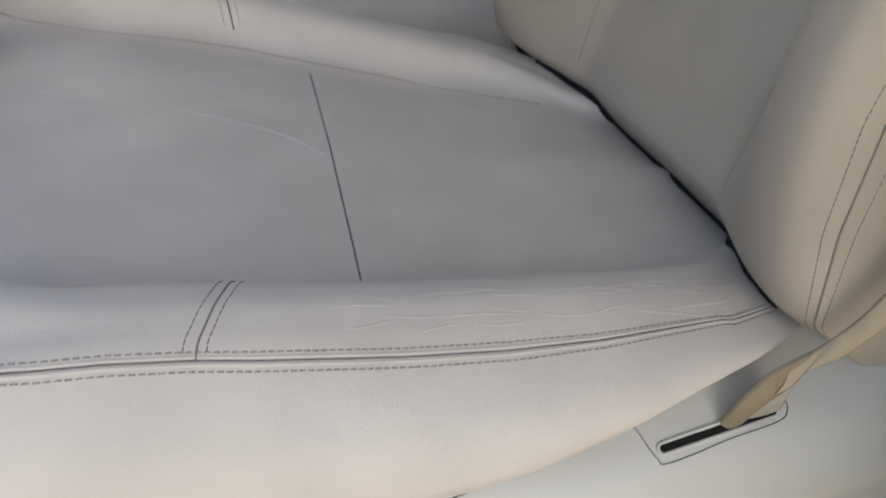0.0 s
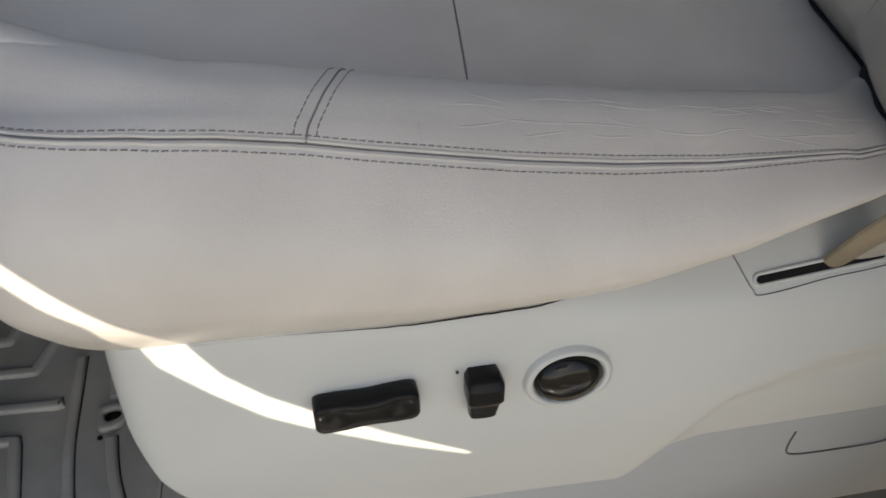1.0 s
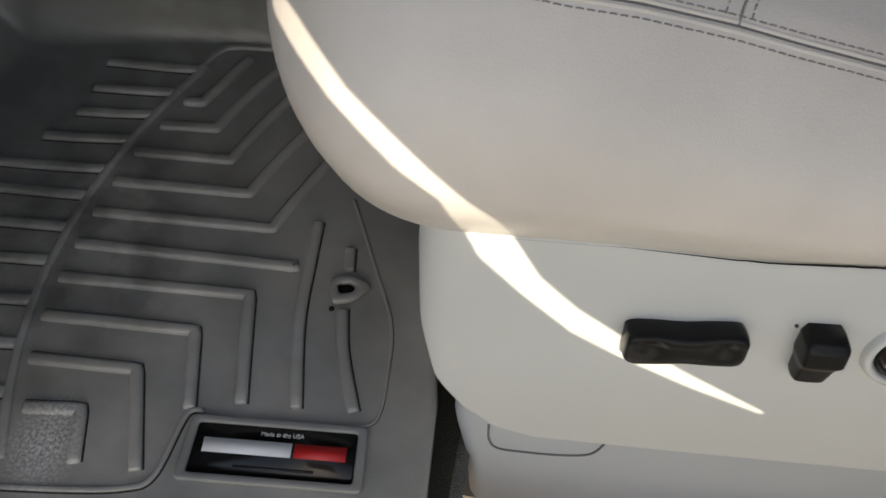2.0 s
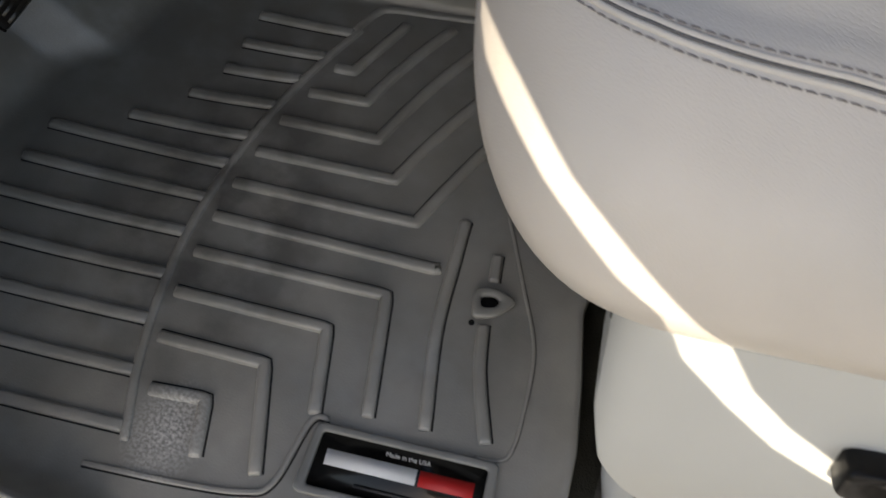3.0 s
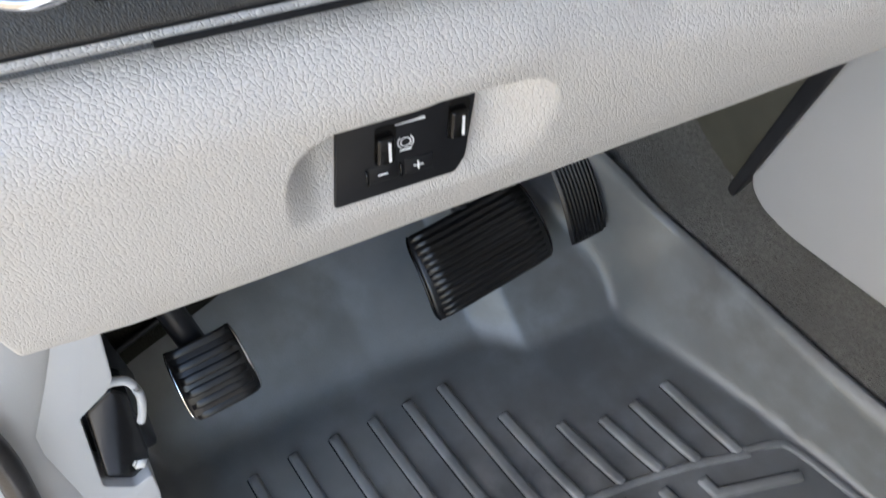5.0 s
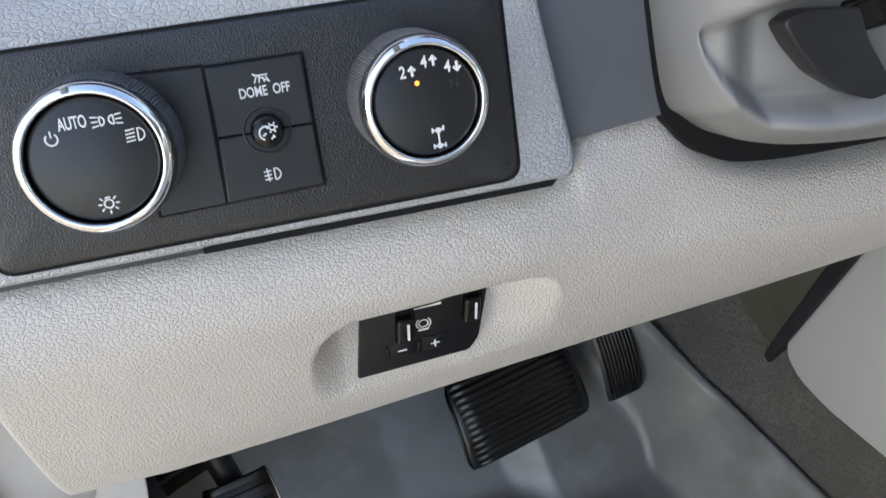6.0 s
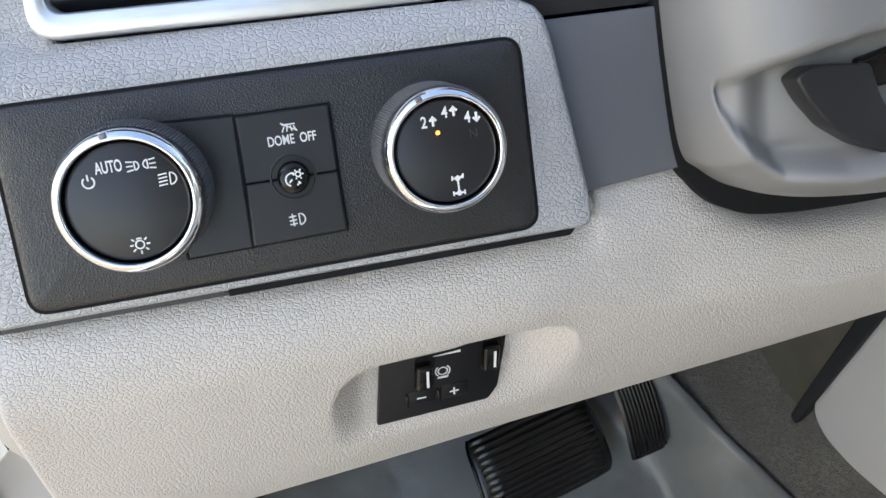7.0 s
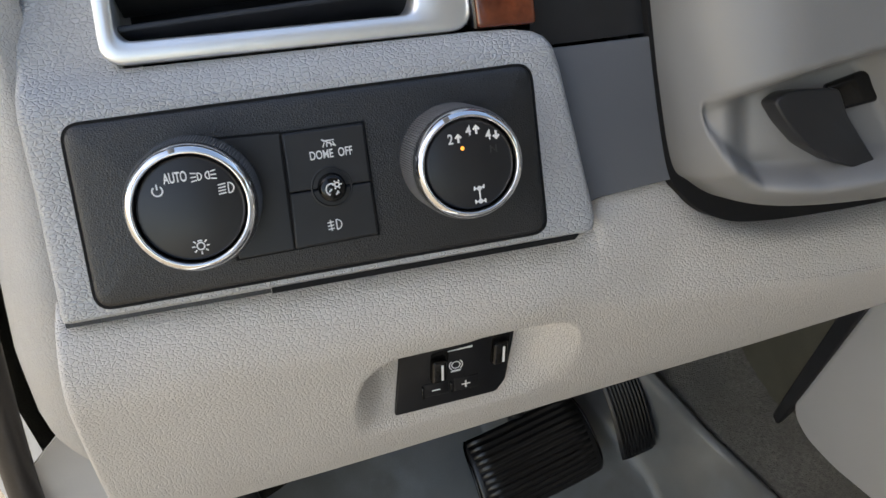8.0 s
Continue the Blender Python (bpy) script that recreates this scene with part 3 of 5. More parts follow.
def build_shield():
    ease = lambda n: [0.5 - 0.5 * math.cos(math.pi * i / (n - 1)) for i in range(n)]
    us = [-0.150 + 0.09 * (i / 30) ** 1.8 for i in range(30)] + list(np.linspace(-0.06, 0.62, 150))
    rows = []
    for u in us:
        lo, hi = shield_low(u), shield_top(u)
        row = [(u, shield_v(u, lo) + 0.035, lo + 0.001)]
        row += [(u, shield_v(u, lo + (hi - lo) * f), lo + (hi - lo) * f) for f in ease(44)]
        rows.append(row + [(u, shield_v(u, hi) + 0.015, hi - 0.012)])
    return skin(rows)


UZ = Matrix(((1, 0, 0, 0), (0, 0, -1, 0), (0, 1, 0, 0), (0, 0, 0, 1)))     # lays x, y, z of a plate as along, up, outwards


def plate_uz(outline, out0, out1):
    return moved(prism(outline, out0, out1), UZ)


def contact(u):
    """Where the shield meets the cushion."""
    row = cushion_row(u, 221)[37:111]
    zs_, vs_ = [p[1] for p in row], [p[0] for p in row]
    for z in np.linspace(z_low(u) - 0.004, shield_top(u), 80):
        if shield_v(u, z) > float(np.interp(z, zs_, vs_)) - 0.001:
            return Vector((u, shield_v(u, z) - table(u, [(0.06, 0.0016), (0.20, 0.0034)]), z + 0.0008))
    return Vector((u, shield_v(u, shield_top(u)), shield_top(u)))


shield = part("side_shield", build_shield(), SHIELD, seat, "pale plastic side shield of the seat")
base = part("seat_base", plate_uz(rounded([(-0.112, 0.16), (-0.118, 0.06), (-0.100, -0.03), (-0.09, -0.12), (0.62, -0.12), (0.62, 0.16)], 0.02), -0.098, -0.006), BASE, seat, "lower blue-grey plastic base trim", True)
bevel(base, 0.012, 4)
for u0, u1 in ((-0.093, -0.009), (0.349, 0.465)):
    cover = [(u0, 0.056), (u0 + 0.003, 0.031), (u0 + 0.011, 0.015), (u0 + 0.035, 0.010), (u1 - 0.025, 0.009), (u1 - 0.006, 0.014), (u1, 0.032), (u1, 0.056)]
    part("cover_line", tube([(x, 0.0055, z) for x, z in catmull(cover, 40)], 0.0009, 6), GROOVE, base, "dark outline of an access cover")



def shield_at(u, z):
    """A pose on the face of the shield: along, up and out of it."""
    e = 0.01
    lean = math.atan2(shield_v(u, z + e) - shield_v(u, z - e), 2 * e)
    return Matrix.Translation((u, shield_v(u, z), z)) @ pose(0, 0, 0, 90 - math.degrees(lean), 0, 0)


# dark tube laid as contact shade where the shield meets the cushion
part("shield_gap_shade", tube([contact(u) for u in np.linspace(-0.115, 0.345, 120)], [0.00005 + 0.0006 * min(1, max(0, i - 14) / 30) for i in range(120)], 6), DARK, shield, "dark line drawn for the shaded gap between the shield and the cushion")

# dark tube laid as the shade under the shield's lower edge
part("shield_gap_shade", tube([(u, shield_v(u, shield_low(u)) + 0.0075, shield_low(u) - 0.0012) for u in np.linspace(-0.10, 0.60, 140)], 0.0016, 6), DARK, shield, "dark line drawn as the shade along the foot of the shield")

# long seat switch: a waisted bar with two finger hollows
rows = []
for x in list(np.linspace(-0.0315, -0.0285, 5)) + list(np.linspace(-0.026, 0.026, 40)) + list(np.linspace(0.0285, 0.0315, 5)):
    end = math.sqrt(max(0.0, 1 - (max(0.0, abs(x) - 0.0255) / 0.0063) ** 2))
    waist = 0.0112 - 0.0012 * math.exp(-(x / 0.011) ** 2)
    hollow = 0.0030 * (math.exp(-((x - 0.019) / 0.0062) ** 2) + math.exp(-((x + 0.019) / 0.0062) ** 2))
    half, top = waist * (0.62 + 0.38 * end), 0.0150 - 0.0030 * (1 - end)
    section = [(-half * 0.86, -0.002), (-half, 0.004), (-half, top - 0.0042), (-half * 0.86, top - 0.0012), (-half * 0.5, top - 0.15 * hollow), (0.0, top - 0.75 * hollow), (half * 0.30, top - hollow), (half * 0.62, top - 0.6 * hollow), (half * 0.86, top - 0.0012), (half, top - 0.0042), (half, 0.004), (half * 0.86, -0.002)]
    rows.append([(x, y, z) for y, z, _ in catmull([(y, z, 0) for y, z in section], 45)])
part("seat_switch", skin(rows, closed=True, caps=True), SWITCH, seat, "long black power seat switch", True, shield_at(-0.007, 0.206) @ pose(0, 0, 0, 0, 0, 3))
# recliner switch: a broad head above a narrower thumb
rows = []
for y in np.linspace(-0.0195, 0.0165, 40):
    half = table(y, [(-0.0195, 0.0060), (-0.0175, 0.0082), (-0.006, 0.0094), (0.0, 0.0112), (0.012, 0.0116), (0.0165, 0.0092)])
    top = table(y, [(-0.0195, 0.0085), (-0.016, 0.0125), (-0.004, 0.0150), (0.0005, 0.0178), (0.010, 0.0165), (0.0150, 0.0135), (0.0165, 0.0100)])
    section = [(-half * 0.9, -0.002), (-half, 0.003), (-half, top - 0.0035), (-half * 0.8, top - 0.0006), (0, top), (half * 0.8, top - 0.0006), (half, top - 0.0035), (half, 0.003), (half * 0.9, -0.002)]
    rows.append([(x, y, z) for x, z, _ in catmull([(x, z, 0) for x, z in section], 33)])
part("recline_switch", skin(rows, closed=True, caps=True), SWITCH, seat, "black recline switch paddle", True, shield_at(0.065, 0.204))
# round lumbar switch in a pale ring
lum = part("lumbar_switch", lathe([(0.0001, 0.0098), (0.010, 0.0092), (0.017, 0.0070), (0.0205, 0.003), (0.021, -0.004)], 48), GLOSS, seat, "glossy dark lumbar disc switch", True,
           shield_at(0.122, 0.2025) @ Matrix.Diagonal((1.10, 0.90, 1, 1)))
part("ring", lathe([(0.0215, -0.004), (0.0215, 0.0035), (0.0235, 0.0052), (0.0262, 0.0035), (0.0275, -0.003)], 48), SHIELD, lum, "pale raised ring")
part("ridge", tube([(x, 0.0012 - 4.0 * x * x, 0.0098 - 16.5 * x * x) for x in np.linspace(-0.0185, 0.0185, 15)], 0.0009, 8, 0.5), GLOSS, lum)
part("screw", lathe([(0.0001, 0.0045), (0.0009, 0.0042), (0.0011, 0.003)], 10), BLACK, seat, "", True, shield_at(0.049, 0.220))

# belt slot on the shelf of the shield
def shelf(points, lift=0.0):
    return [Vector((u, shield_v(u, z) - 0.55 * lift, z + 0.83 * lift)) for u, z in points]


def shelf_patch(c0, c1, half):
    """The outline of a slot with round ends between two places of the shelf."""
    (ua, za), (ub, zb) = c0, c1
    n = math.hypot(ub - ua, zb - za)
    dx, dz = (ub - ua) / n, (zb - za) / n
    outline = []
    for k in range(13):
        a = math.pi / 2 + math.pi * k / 12
        outline.append((ua + half * (math.cos(a) * dx - math.sin(a) * dz), za + half * 0.62 * (math.cos(a) * dz + math.sin(a) * dx)))
    for k in range(13):
        a = -math.pi / 2 + math.pi * k / 12
        outline.append((ub + half * (math.cos(a) * dx - math.sin(a) * dz), zb + half * 0.62 * (math.cos(a) * dz + math.sin(a) * dx)))
    return outline


slot = part("belt_slot", tube(shelf(catmull([(0.226, 0.268), (0.235, 0.2570), (0.244, 0.2450), (0.252, 0.2418), (0.296, 0.2455), (0.340, 0.2490), (0.350, 0.2525), (0.351, 0.2570), (0.347, 0.265)], 90), 0.0), 0.00045, 6), GROOVE, seat, "fine outline of the belt guide plate")
hole = shelf_patch((0.2495, 0.2480), (0.3385, 0.2532), 0.0034)
bm = bmesh.new()
bm.faces.new([bm.verts.new(p) for p in shelf(hole, 0.0010)])
part("slot_opening", bm, DARK, slot, "dark slot for the belt", False, None, True)
part("slot_lip", tube(shelf(hole + hole[:1], 0.0006), 0.0013, 8), SHIELD, slot, "rounded lip of the slot")
part("cover_line", tube(shelf(catmull([(0.316, 0.288), (0.318, 0.283), (0.322, 0.279)], 20), 0.0002), 0.0008, 6), GROOVE, shield, "dark gap between the shield pieces")

# belt: a turned lobe in the slot, its pale back, and the band that climbs past the backrest
def webbing(name, side_a, side_b, mat, parent, label, sag):
    rows = []
    for a, b in zip(catmull(side_a, 40), catmull(side_b, 40)):
        a, b = Vector(a), Vector(b)
        rows.append([a.lerp(b, f) + Vector((0, -sag * math.sin(math.pi * f), 0.3 * sag * math.sin(math.pi * f))) for f in np.linspace(0, 1, 11)])
    ob = part(name, skin(rows), mat, parent, label)
    thick = ob.modifiers.new("thick", "SOLIDIFY")
    thick.thickness = 0.0014
    return ob


belt = thing("seat_belt", SEAT, "tan woven seat belt webbing running into the seat", "seat belt")
LOBE = [(0.296, 0.036, 0.230), (0.297, 0.028, 0.263), (0.303, 0.022, 0.291), (0.312, 0.018, 0.310), (0.330, 0.012, 0.328)]
FOLD = [(0.299, 0.036, 0.229), (0.309, 0.028, 0.249), (0.318, 0.023, 0.272), (0.327, 0.017, 0.294), (0.333, 0.012, 0.320)]
lobe = webbing("webbing", LOBE, FOLD, BELT_SHADED, belt, "turned webbing in the slot, coloured as shaded", 0.0030)
webbing("webbing", [(u, v + 0.004, z) for u, v, z in FOLD], [(0.310, 0.038, 0.229), (0.328, 0.034, 0.238), (0.343, 0.030, 0.254), (0.337, 0.024, 0.281), (0.335, 0.018, 0.305)], BELT_BACK, belt, "pale ribbed back of the webbing", 0.0015)
BAND_TOP = [(0.318, 0.016, 0.314), (0.329, 0.012, 0.327), (0.338, 0.009, 0.339), (0.347, 0.005, 0.357), (0.353, 0.002, 0.377), (0.372, -0.002, 0.425), (0.40, -0.006, 0.49)]
BAND_LOW = [(0.317, 0.016, 0.290), (0.3215, 0.011, 0.301), (0.326, 0.008, 0.316), (0.340, 0.002, 0.330), (0.357, -0.004, 0.357), (0.395, -0.010, 0.405), (0.44, -0.014, 0.470)]
webbing("webbing", BAND_TOP, BAND_LOW, BELT_SUNLIT, belt, "tan webbing climbing past the backrest, coloured as sunlit", 0.0020)
for side in (LOBE, BAND_LOW, BAND_TOP):
    part("selvedge", tube(catmull(side, 80), 0.0009, 6), BELT_SHADED, belt, "bound edge of the webbing")

# ---- passenger side things seen past the seat ----
armrest = thing("centre_seat", SEAT, "pale grey leather centre seat section beside the driver seat", "car seat")
bevel(part("cushion", box(-0.40, 0.46, 0.74, 1.12, 0.0, 0.27), LEATHER, armrest), 0.05, 6)
bevel(part("backrest", box(0.46, 0.62, 0.80, 1.12, 0.0, 0.80), LEATHER, armrest), 0.05, 6)
buckle = thing("belt_buckle", SEAT, "black belt buckle strap beside the cushion", "buckle")
lean = Matrix.Translation((0.3745, 0.585, 0.321)) @ pose(0, 0, 0, 0, -27.6, 0)
bevel(part("strap", moved(box(-0.014, 0.014, -0.004, 0.004, -0.22, 0.05), lean), BLACK, buckle), 0.002, 3)
bevel(part("housing", moved(box(-0.018, 0.018, -0.009, 0.009, 0.045, 0.12), lean), BLACK, buckle, "moulded black buckle housing"), 0.005, 3)

# ---- floor mat ----
def mat_front(y):
    return table(y, [(-0.45, -0.725), (-0.23, -0.712), (-0.127, -0.692), (-0.093, -0.655), (-0.004, -0.643), (0.1, -0.64)])


def mat_right(x):
    return smooth_table(x, [(-0.80, -0.02), (-0.643, -0.004), (-0.499, 0.04), (-0.342, 0.07), (-0.15, 0.085)])


WALL_LINE = catmull([(-0.80, -0.02, 0.20), (-0.74, 0.004, 0.162), (-0.704, 0.026, 0.135), (-0.672, 0.047, 0.112), (-0.63, 0.061, 0.099), (-0.56, 0.066, 0.095), (-0.45, 0.069, 0.093), (-0.38, 0.077, 0.087), (-0.30, 0.089, 0.080), (-0.15, 0.100, 0.070)], 90)


def wall_top(x):
    """Plan line and height of the upper edge of the mat's wall beside the tunnel."""
    return float(np.interp(x, WALL_LINE[:, 0], WALL_LINE[:, 1])), float(np.interp(x, WALL_LINE[:, 0], WALL_LINE[:, 2]))


def wall_foot(x):
    return min(mat_right(x), wall_top(x)[0] - 0.016)


def soft(d, r):
    """A ramp that starts gently."""
    return 0.0 if d <= 0 else (d * d / (2 * r) if d < r else d - r / 2)


def mat_height(x, y):
    f = soft(mat_front(y) - x, 0.03) * 1.05
    top, high = wall_top(x)
    foot = wall_foot(x)
    r = high * soft((y - foot) / (top - foot), 0.3) / 0.85
    le = soft(-0.435 - y + 0.0 * x, 0.015) * 2.0 * (1 if x < -0.5 else max(0, min(1, (-0.42 - x) / 0.08)))
    back = soft(x - mat_rear(y) + 0.036, 0.02) * 0.45
    return min(max(f, r, le, back) + 0.25 * min(f, r), 0.30)


def mat_rear(y):
    return table(y, [(-0.46, -0.170), (-0.303, -0.182), (-0.253, -0.192), (-0.201, -0.205), (-0.174, -0.203), (-0.05, -0.19), (0.15, -0.178)])


def build_mat():
    rows = []
    for f in np.linspace(0, 1, 150):
        x = -0.178 - 0.722 * f
        y0 = -0.462 if x < -0.5 else -0.462 + 0.055 * min(1, (x + 0.5) / 0.2)
        y1 = wall_top(x)[0]
        row = []
        for y in np.linspace(y0, y1, 120):
            xx = mat_rear(y) + (-0.90 - mat_rear(y)) * f
            row.append((xx, y, mat_height(xx, y)))
        rows.append(row)
    return skin(rows)


mat = thing("floor_mat", None, "dark grey moulded rubber floor mat with channels and raised walls", "floor mat")
tray = part("tray", build_mat(), RUBBER, mat, sheet=True)
sol = tray.modifiers.new("thick", "SOLIDIFY")
sol.thickness, sol.offset = 0.004, -1


def spine_x(y):
    d = y + 0.215
    return -0.517 + (0.9 if d > 0 else 1.15) * d * d


def rib(path, w, h):
    """A raised bar with a rounded top, steep sides and blunt ends along a plan line."""
    p = [Vector((x, y, 0)) for x, y in path]
    a, b = (p[1] - p[0]).normalized(), (p[-1] - p[-2]).normalized()
    p = [p[0] - a * 0.001, p[0], p[0] + a * 0.0018] + p[1:-1] + [p[-1] - b * 0.0018, p[-1], p[-1] + b * 0.001]
    rows = []
    for i, q in enumerate(p):
        d = (p[min(i + 1, len(p) - 1)] - p[max(i - 1, 0)]).normalized()
        side = Vector((d.y, -d.x, 0))
        end = min(i, len(p) - 1 - i)
        k, g = (0.0, 0.72, 1.0)[min(end, 2)], (0.72, 0.9, 1.0)[min(end, 2)]
        z = mat_height(q.x, q.y)
        rows.append([(q.x + side.x * w * g * s, q.y + side.y * w * g * s, z - 0.001 + (h * e + 0.001) * k) for s, e in
                     ((-1.08, -0.2), (-1.0, 0.05), (-0.88, 0.66), (-0.66, 0.93), (-0.3, 1.0), (0.3, 1.0), (0.66, 0.93), (0.88, 0.66), (1.0, 0.05), (1.08, -0.2))])
    return skin(rows, caps=True)


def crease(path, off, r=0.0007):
    """Dark line painting shade and dirt beside a bar; off: metres to its right."""
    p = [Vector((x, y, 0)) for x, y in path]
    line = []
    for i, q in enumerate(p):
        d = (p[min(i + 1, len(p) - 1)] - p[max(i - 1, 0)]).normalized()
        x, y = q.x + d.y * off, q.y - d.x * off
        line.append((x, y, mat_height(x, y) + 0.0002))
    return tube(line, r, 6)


def ridge(points, r=0.0050, n=24, name="channel_rib", shade_side=0):
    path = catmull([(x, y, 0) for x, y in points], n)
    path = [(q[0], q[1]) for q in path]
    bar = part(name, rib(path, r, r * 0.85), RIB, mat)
    if shade_side:
        part("crease", crease(path, shade_side * (r + 0.0006)), CREASE_SHADE, bar, "dark line drawn for the shade and dirt beside the rib")
    return bar


LEFT_END = [-0.566, -0.565, -0.567, -0.583, -0.619, -0.676, -0.678, -0.680, -0.683, -0.687, -0.687, -0.685]
LEFT_Y = [-0.009, -0.045, -0.078, -0.113, -0.152, -0.185, -0.221, -0.257, -0.296, -0.335, -0.375, -0.415]
for i, (xe, ye) in enumerate(zip(LEFT_END, LEFT_Y)):
    ys = ye + 0.0105 + 0.001 * i
    xs_ = spine_x(ys) - 0.002
    ridge([(xe + (xs_ - xe) * f, ye + (ys - ye) * (0.75 * f + 0.25 * f * f)) for f in (0, 0.33, 0.66, 1)], shade_side=1)
ridge([(spine_x(y), y) for y in np.linspace(-0.402, 0.008, 9)], 0.0036, 60, "spine_rib")
ridge([(-0.477, 0.004), (-0.468, 0.03), (-0.455, 0.042), (-0.40, 0.053), (-0.336, 0.066), (-0.25, 0.072)], 0.0036, 40, "edge_rib")


def angled(a, b, c, r=0.0050, bow=0.0):
    """A rib with one sharp bend; bow: how far its second leg swells forward."""
    a, b, c = np.array(a), np.array(b), np.array(c)
    k = 0.004 / np.linalg.norm(b - a), 0.004 / max(0.008, np.linalg.norm(c - b))
    side = np.array((b[1] - c[1], c[0] - b[0])) / np.linalg.norm(c - b)
    path = [tuple(a + (b - a) * f) for f in (0, 0.25, 0.5, 0.75, 1 - k[0])] + [tuple(b)] + [tuple(b + (c - b) * f + 4 * bow * f * (1 - f) * side) for f in (k[1], 0.14, 0.26, 0.38, 0.5, 0.62, 0.75, 0.88, 1)]
    bar = part("channel_rib", rib(path, r, r * 0.85), RIB, mat)
    part("crease", crease(path, -(r + 0.0006)), CREASE_SHADE, bar, "dark line drawn for the shade and dirt beside the rib")
    return bar


angled((-0.476, -0.042), (-0.459, -0.040), (-0.434, 0.030))
angled((-0.486, -0.076), (-0.435, -0.068), (-0.392, 0.040), bow=0.003)
angled((-0.496, -0.112), (-0.410, -0.102), (-0.350, 0.046), bow=0.005)
angled((-0.501, -0.149), (-0.382, -0.135), (-0.300, 0.045), bow=0.007)
angled((-0.504, -0.184), (-0.351, -0.167), (-0.260, 0.045), bow=0.007)
angled((-0.504, -0.218), (-0.323, -0.201), (-0.318, -0.199))
angled((-0.503, -0.252), (-0.349, -0.235), (-0.326, -0.328))
angled((-0.500, -0.288), (-0.380, -0.276), (-0.362, -0.339))
angled((-0.493, -0.325), (-0.411, -0.317), (-0.382, -0.392))
angled((-0.479, -0.363), (-0.438, -0.356), (-0.426, -0.395))
ridge([(-0.314, -0.151), (-0.310, -0.19), (-0.303, -0.25), (-0.285, -0.323)], 0.0048, shade_side=-1)
ridge([(-0.280, -0.172), (-0.276, -0.195)], 0.0045, 10, shade_side=-1)
ridge([(-0.272, -0.232), (-0.262, -0.27), (-0.242, -0.317)], 0.0048, shade_side=-1)
ridge([(-0.495, -0.425), (-0.43, -0.415), (-0.385, -0.405), (-0.368, -0.392), (-0.362, -0.345), (-0.35, -0.338)], 0.0022, 40, "border_rib", 1)
ridge([(-0.246, -0.328), (-0.230, -0.325), (-0.223, -0.316), (-0.223, -0.290), (-0.230, -0.238), (-0.255, -0.187), (-0.29, -0.12)], 0.0014, 40, "border_rib", 0.5)
# hook eyelet
hook = part("eyelet", merge([moved(ring_plate(rounded([(-0.015, -0.013), (0.004, -0.013), (0.022, 0.0), (0.004, 0.012), (-0.012, 0.012)], 0.007), rounded([(-0.007, -0.005), (0.004, -0.005), (0.008, 0.0), (0.004, 0.005), (-0.007, 0.005)], 0.004), 0, 0.007), Matrix.Translation((-0.273, -0.214, 0)) @ pose(0, 0, 0, 0, 0, 20))]), RUBBER, mat, "raised anchor eyelet")
bevel(hook, 0.002, 2)
part("hole", moved(lathe([(0.0001, 0.0012), (0.007, 0.0012), (0.0072, 0)], 16), Matrix.Translation((-0.273, -0.214, 0))), DARK, mat)
part("hole", moved(lathe([(0.0001, 0.0008), (0.0022, 0.0008), (0.0024, 0)], 12), Matrix.Translation((-0.281, -0.233, 0))), DARK, mat)
# badge
badge_m = Matrix.Translation((-0.290, -0.360, 0.0)) @ pose(0, 0, 0, 0, 0, 7)
badge = part("badge", ring_plate(rounded([(-0.068, -0.025), (0.066, -0.025), (0.066, 0.025), (-0.064, 0.025)], 0.006), rounded([(-0.060, -0.019), (0.059, -0.019), (0.059, 0.019), (-0.058, 0.019)], 0.003), 0, 0.005), RUBBER, mat, "raised badge frame", True, badge_m)
bevel(badge, 0.0015, 2)
part("plate", prism(rounded([(-0.0605, -0.0195), (0.0595, -0.0195), (0.0595, 0.0195), (-0.0585, 0.0195)], 0.003), 0.0008, 0.0025), GLOSS, badge, "glossy black name plate")
part("bar", box(-0.052, 0.012, -0.003, 0.008, 0.0026, 0.0028), WHITE, badge, "white bar in place of lettering")
part("bar", box(0.014, 0.052, -0.003, 0.008, 0.0026, 0.0028), RED, badge, "red bar in place of lettering")
tagged(part("lettering", text_bm("Made in the USA", 0.0046, 0.0001), WHITE, badge, "small white print", False, Matrix.Translation((0.004, 0.0135, 0.0027))), "", "", "", "stuff")
part("bar", box(-0.028, 0.030, -0.0135, -0.0115, 0.0026, 0.0028), DIM, badge)


